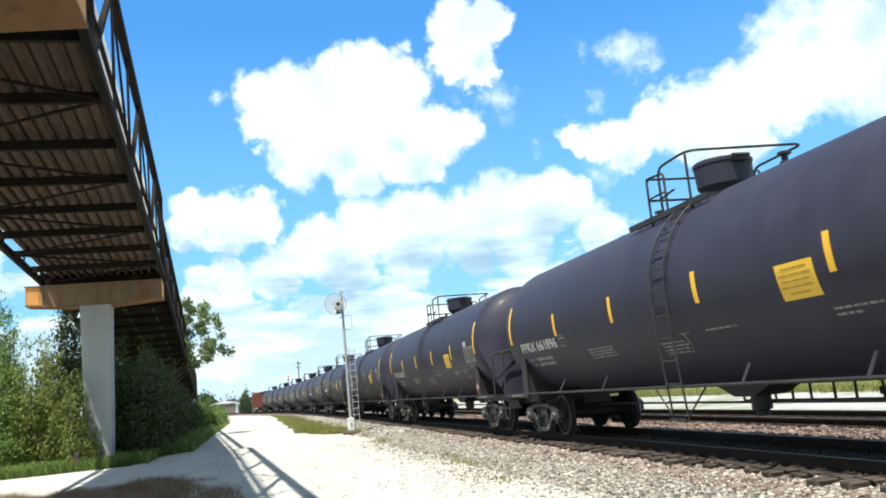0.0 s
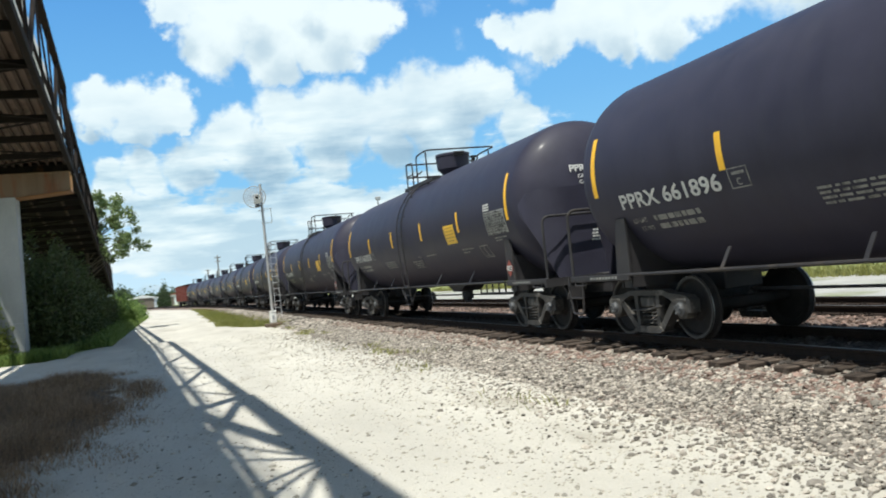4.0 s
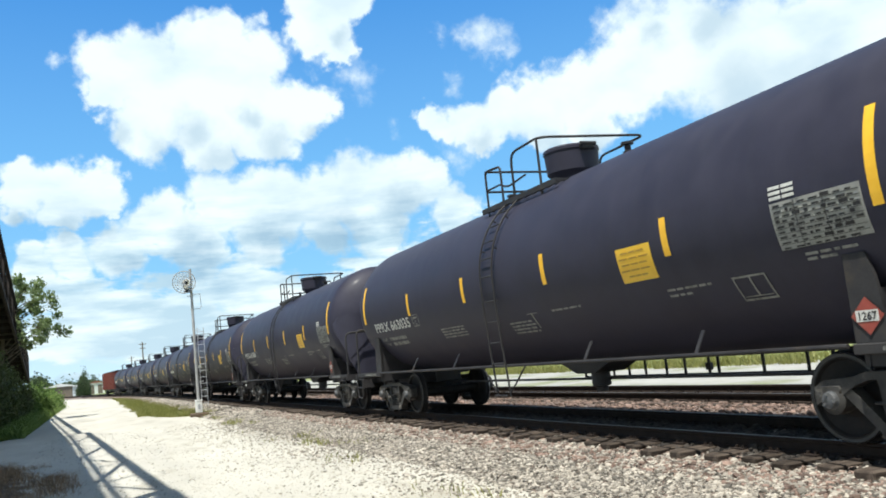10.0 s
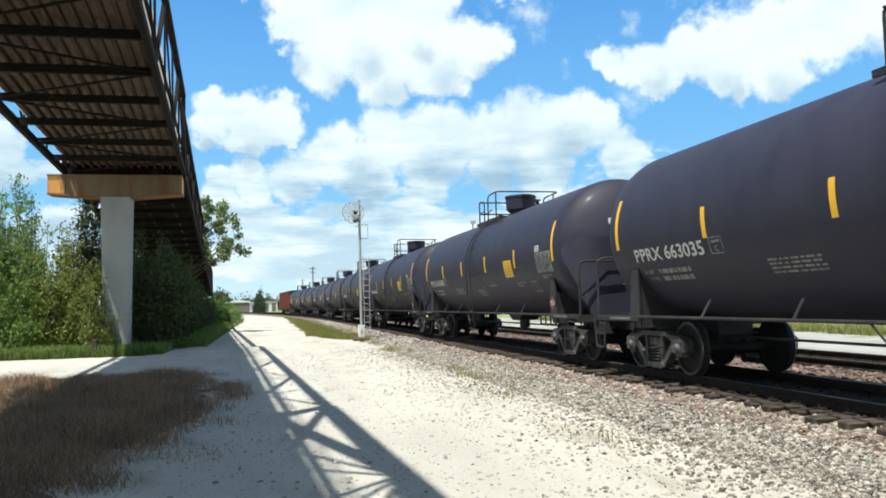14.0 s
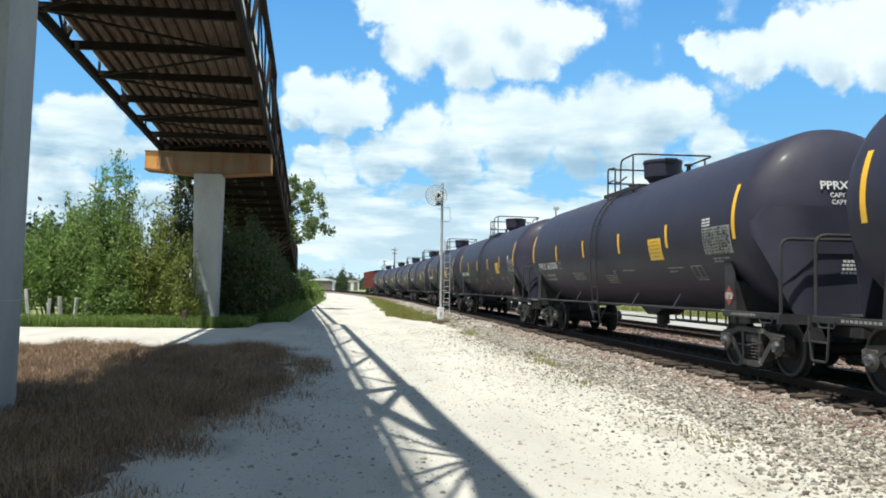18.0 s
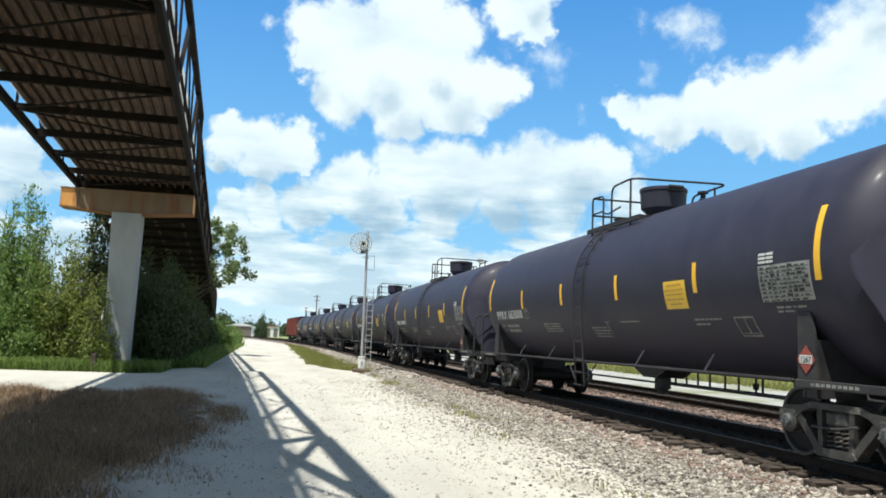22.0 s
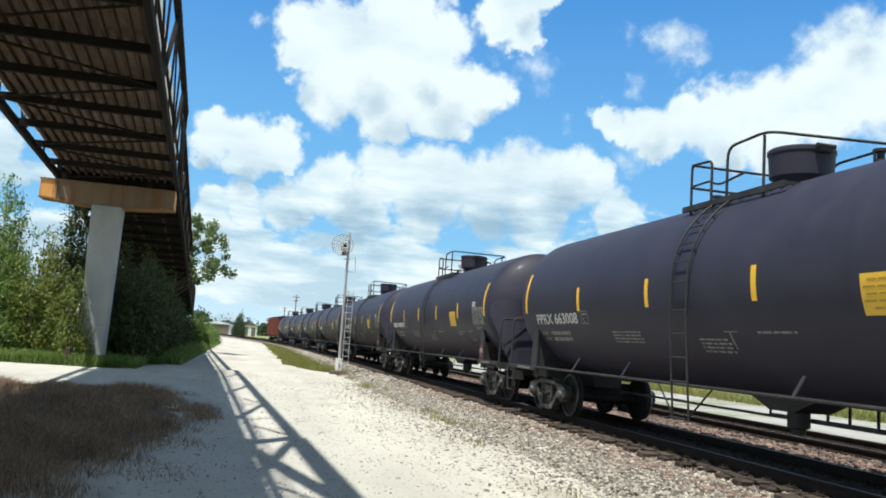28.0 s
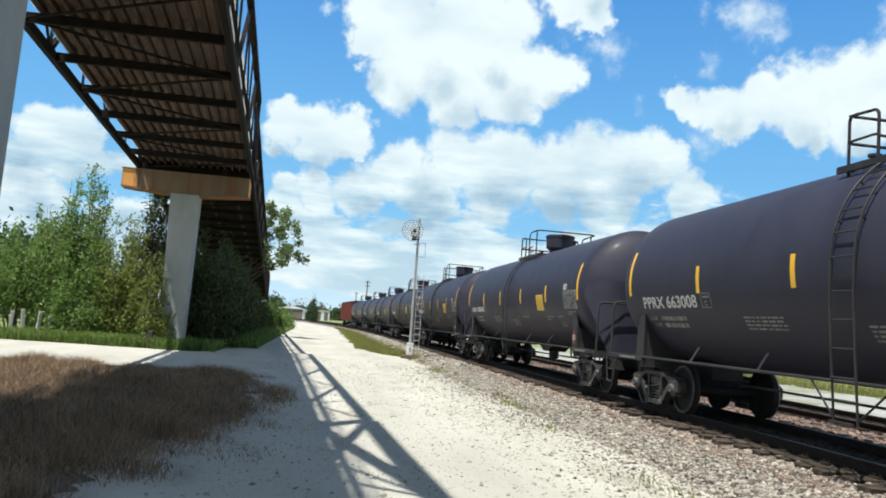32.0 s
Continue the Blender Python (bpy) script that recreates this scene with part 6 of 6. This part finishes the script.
keep = np.array([noise.noise((a * 0.5, b * 0.35, 2.0)) for a, b in zip(wx, wy)]) > -0.15
tagged(new("weeds", grass_mesh("weeds", "grass_olive", np.stack([wx, wy], -1)[keep], np.zeros(keep.sum()), 0.45, 0.02, 25, 0.8)), "tall green weeds at the far edge of the gravel yard", "grass", kind="stuff")


def dry_density(x, y):
    """How thick the dry grass stands between the pier and the sandy road."""
    right = lerp(y, [(5, -2.5), (7.2, -1.9), (9, -1.45), (11.4, -0.95), (16.3, -0.7), (20, -0.9), (23.8, -1.6)])
    d = min(right - x, y - 3.5, 23.6 - y)
    return d + 1.0 * noise.noise((x * 0.9, y * 0.9, 2.0)) + 0.35


dx_, dy_ = rs.uniform(-11, -0.2, 230000), rs.uniform(3.5, 24, 230000)
dd = np.array([dry_density(a, b) for a, b in zip(dx_, dy_)])
keep = dd > rs.uniform(0, 1.5, 230000) ** 0.8
dry_xy = np.stack([dx_, dy_], -1)[keep]
tagged(new("dry_grass", grass_mesh("dry_grass", "grass_dry", dry_xy, np.zeros(len(dry_xy)), (0.05 + 0.15 * np.clip(dd[keep], 0, 1.3)) * np.array([1.0 + 0.9 * noise.noise((a * 1.1, b * 0.8, 5.0)) for a, b in dry_xy]), 0.0048, 8, 0.9)), "patch of dry brown grass round the pier", "grass", kind="stuff")

sheet("dirt_patch", "dirt", [3.6 + 0.125 * i for i in range(160)], lambda y: -12.0, lambda y: lerp(y, [(5, -2.3), (7.2, -1.75), (9, -1.3), (11.4, -0.95), (16.3, -0.8), (20, -1.05), (23.8, -2.0)]) - 0.35 + edge_noise(2, y, 1, 0.9) + 0.25 * noise.noise((y * 4.0, 1.0, 2.0)), lambda x, y: road_z(x, y) + 0.012, 20, "bare brown dirt under dry grass", category="soil")

# ---- far things ----
def utility_pole(at, h, label):
    ob = thing("utility_pole", label, "utility pole", "poles along the line", at=at)
    s = Shape()
    s.tube([(0, 0, -0.2), (0, 0, h)], [0.16, 0.11], 10)
    part("pole", s, "pole_wood", ob, smooth=True)
    for z, half in ((h - 0.5, 0.7), (h - 1.3, 0.5)):
        s = Shape()
        s.box((0, -0.14, z), (2 * half, 0.10, 0.12))
        arm = part("crossarm", s, "pole_wood", ob)
        for x in (-half + 0.1, -0.2, 0.2, half - 0.1):
            q = Shape()
            q.lathe([(0.04, 0.0), (0.06, 0.05), (0.03, 0.14)], pose(x, -0.14, z + 0.06), 8)
            part("insulator", q, "disc_grey", arm)
    return ob


utility_pole((10.3, 178.0, 0), 10.2, "wooden utility pole with crossarms beyond the train")
utility_pole((11.6, 255.0, 0), 10.0, "wooden utility pole far down the line")
lp = thing("floodlight_pole", "slim metal floodlight pole beyond the tracks", "lamp post", at=(20.6, 80.0, 0))
s = Shape()
s.tube([(0, 0, 0), (0, 0, 9.6)], [0.11, 0.07], 10)
part("pole", s, "mast_paint", lp, smooth=True)
s = Shape()
s.box((0, -0.1, 9.75), (0.5, 0.3, 0.35), cut=0.05)
part("lamp_head", s, "disc_grey", lp)


def building(at, size, wall, roof_mat, label, doors=2):
    ob = thing("shed", label, "building", at=at)
    x, y, z = size
    s = Shape()
    s.box((0, 0, z / 2), (x, y, z))
    part("wall", s, wall, ob)
    r_ = Shape()
    r_.prism([(-x / 2 - 0.4, z), (x / 2 + 0.4, z), (0, z + x * 0.12)], -y / 2 - 0.4, y / 2 + 0.4, pose(0, 0, 0, 0, 0, 90))
    part("roof", r_, roof_mat, ob)
    for i in range(doors):
        d = Shape()
        cx = -x / 2 + x * (i + 0.5) / doors
        d.box((cx, -y / 2 - 0.03, z * 0.42), (x / doors * 0.55, 0.08, z * 0.8))
        part("door", d, "pole_wood" if wall != "wall_grey" else "panel_white", ob)
    return ob


building((-8.4, 300.0, 0), (9.0, 14.0, 3.6), "pole_wood", "roof_pale", "low brown shed with a pale metal roof in the distance")
building((-2.6, 290.0, 0), (4.2, 6.0, 3.2), "wall_grey", "roof_pale", "small pale grey shed in the distance", 1)
building((2.4, 330.0, 0), (5.5, 9.0, 4.0), "panel_white", "shed_red", "white building with a brown roof in the distance", 2)
bush("conifer", (-1.4, 270.0, 0), 9.3, 2.0, "leaf_far", 70, "dark narrow evergreen in the distance", 6000, 60, (0.6, 0.3), "tree", 0.55, 0.85)
for i in range(16):
    r_ = random.Random(100 + i)
    tree("far_tree", (-60 + 11 * i + r_.uniform(-4, 4), 430 + r_.uniform(-40, 60), 0), r_.uniform(3.5, 5.5) if 4 <= i <= 8 else r_.uniform(7, 11), r_.uniform(3, 6), "leaf_far", 100 + i, "green tree on the horizon", 1500, 3, (1.4, 0.9), "tree", 3, 1.6, 0.05)
for i in range(9):
    r_ = random.Random(140 + i)
    tree("far_tree", (-24 - 6 * i + r_.uniform(-3, 3), 70 + 9 * i + r_.uniform(-4, 4), 0), r_.uniform(5, 8), r_.uniform(3, 4.5), "leaf_far", 140 + i, "green tree behind the clearing", 4000, 3, (0.5, 0.3), "tree", 3, 0.9, 0.05)
for i in range(8):
    r_ = random.Random(170 + i)
    tree("far_tree", (45 + 14 * i + r_.uniform(-4, 4), 190 + r_.uniform(-30, 30), 0), r_.uniform(5, 8), r_.uniform(4, 6), "leaf_far", 170 + i, "green tree beyond the gravel yard", 1500, 3, (1.0, 0.6), "tree", 3, 1.2, 0.05)


def parked_car(at, turn):
    ob = thing("parked_car", "white parked car half hidden by bushes", "car", at=at, turn=turn)
    s = Shape()
    s.prism([(-2.1, 0.35), (2.1, 0.35), (2.15, 0.75), (1.5, 0.92), (0.95, 1.42), (-0.9, 1.46), (-1.6, 1.0), (-2.15, 0.92)], -0.85, 0.85)
    part("body", s, "car_white", ob)
    s = Shape()
    s.prism([(1.35, 0.95), (0.90, 1.36), (-0.85, 1.40), (-1.45, 1.0)], -0.865, 0.865)
    part("window", s, "dark_glass", ob)
    for y in (-1.35, 1.35):
        for x in (-0.8, 0.8):
            s = Shape()
            s.lathe([(0.2, -0.1), (0.32, -0.1), (0.34, -0.06), (0.34, 0.06), (0.32, 0.1), (0.2, 0.1)], pose(x, y, 0.34, 0, 90, 0), 20)
            part("wheel", s, "car_frame", ob, smooth=True)
    return ob


parked_car((-20.3, 56.0, 0.42), 75)
fence = thing("old_fence", "pale weathered wooden fence posts leaning in the grass", "fence", at=(-12.4, 36.2, 0))
for i, (x, h, tilt) in enumerate(((-1.2, 1.3, 8), (-0.7, 1.5, -6), (0.0, 1.1, 3), (0.5, 1.2, -4), (1.0, 1.15, 5), (1.5, 1.0, -3))):
    s = Shape()
    s.box((0, 0, h / 2), (0.14, 0.10, h), cut=0.015)
    o = part("post", s, "old_wood", fence)
    o.matrix_basis = pose(x, 0.1 * i, -0.05, 0, tilt, 10 * i)
# ---- the train ----
first = build_tank_car("PPRX 661896", -0.75)
second = build_tank_car("PPRX 663035")
cars = [first, second] + [copy_thing(second, pose(0, 0, 0)) for _ in range(7)]


def remark(car, text):
    """Gives a car its own number; cars too far off to read get plain bars."""
    if text:
        flank_me = tank_text(text, 6.68, 1.955, 0.22, squeeze=1.36).mesh("reporting_mark", "white_letter")
    else:
        s = Shape()
        for i in range(11):
            if i != 4:
                flank(s, 6.70 - 0.215 * i - 0.16, 6.70 - 0.215 * i, 1.965, 2.14, 0.009, 2, 0.003)
        flank_me = s.mesh("reporting_mark", "white_letter")
    for o in car.children:
        if o.name.startswith("reporting_mark"):
            o.data = flank_me
            if not text:
                o["kind"] = "stuff"


remark(cars[2], "PPRX 663008")
for c in cars[3:]:
    remark(c, "")
boxcar = build_boxcar()


def motions():
    """The train rolls towards the camera and slows down; its wheels turn with it."""
    ts = [r[0] for r in ROWS]
    ss = [r[4] for r in ROWS]
    fine = np.linspace(0, 32, 641)
    run = np.interp(fine, ts, ss)
    total = run[0] - run[-1]
    marks = [0.0]
    for k in range(1, 96):
        marks.append(float(np.interp(total * k / 96, run[0] - run, fine)))
    marks.append(32.0)
    for k, car in enumerate(cars + [boxcar]):
        gap = CAR_PITCH * k + (0.3 if car is boxcar else 0.0)
        # the couplings' slack runs in behind the leading cars as the train slows
        slack = {0: ((13.5, 0.0), (15.5, 0.07)), 1: ((13.5, 0.0), (15.5, 0.07))}.get(k, ((0, 0.0),))
        walk(car, [(t, seat(s + gap + lerp(t, slack))) for t, s in zip(ts, ss)])
        if k > 5:
            continue
        for tk in car.children:
            if not tk.name.startswith("truck"):
                continue
            for ws in tk.children:
                if ws.name.startswith("wheelset"):
                    y = ws.matrix_basis.translation.y
                    walk(ws, [(t, pose(0, y, 0.457, math.degrees((run[0] - float(np.interp(t, fine, run))) / 0.457) % 360, 0, 0)) for t in marks])


motions()
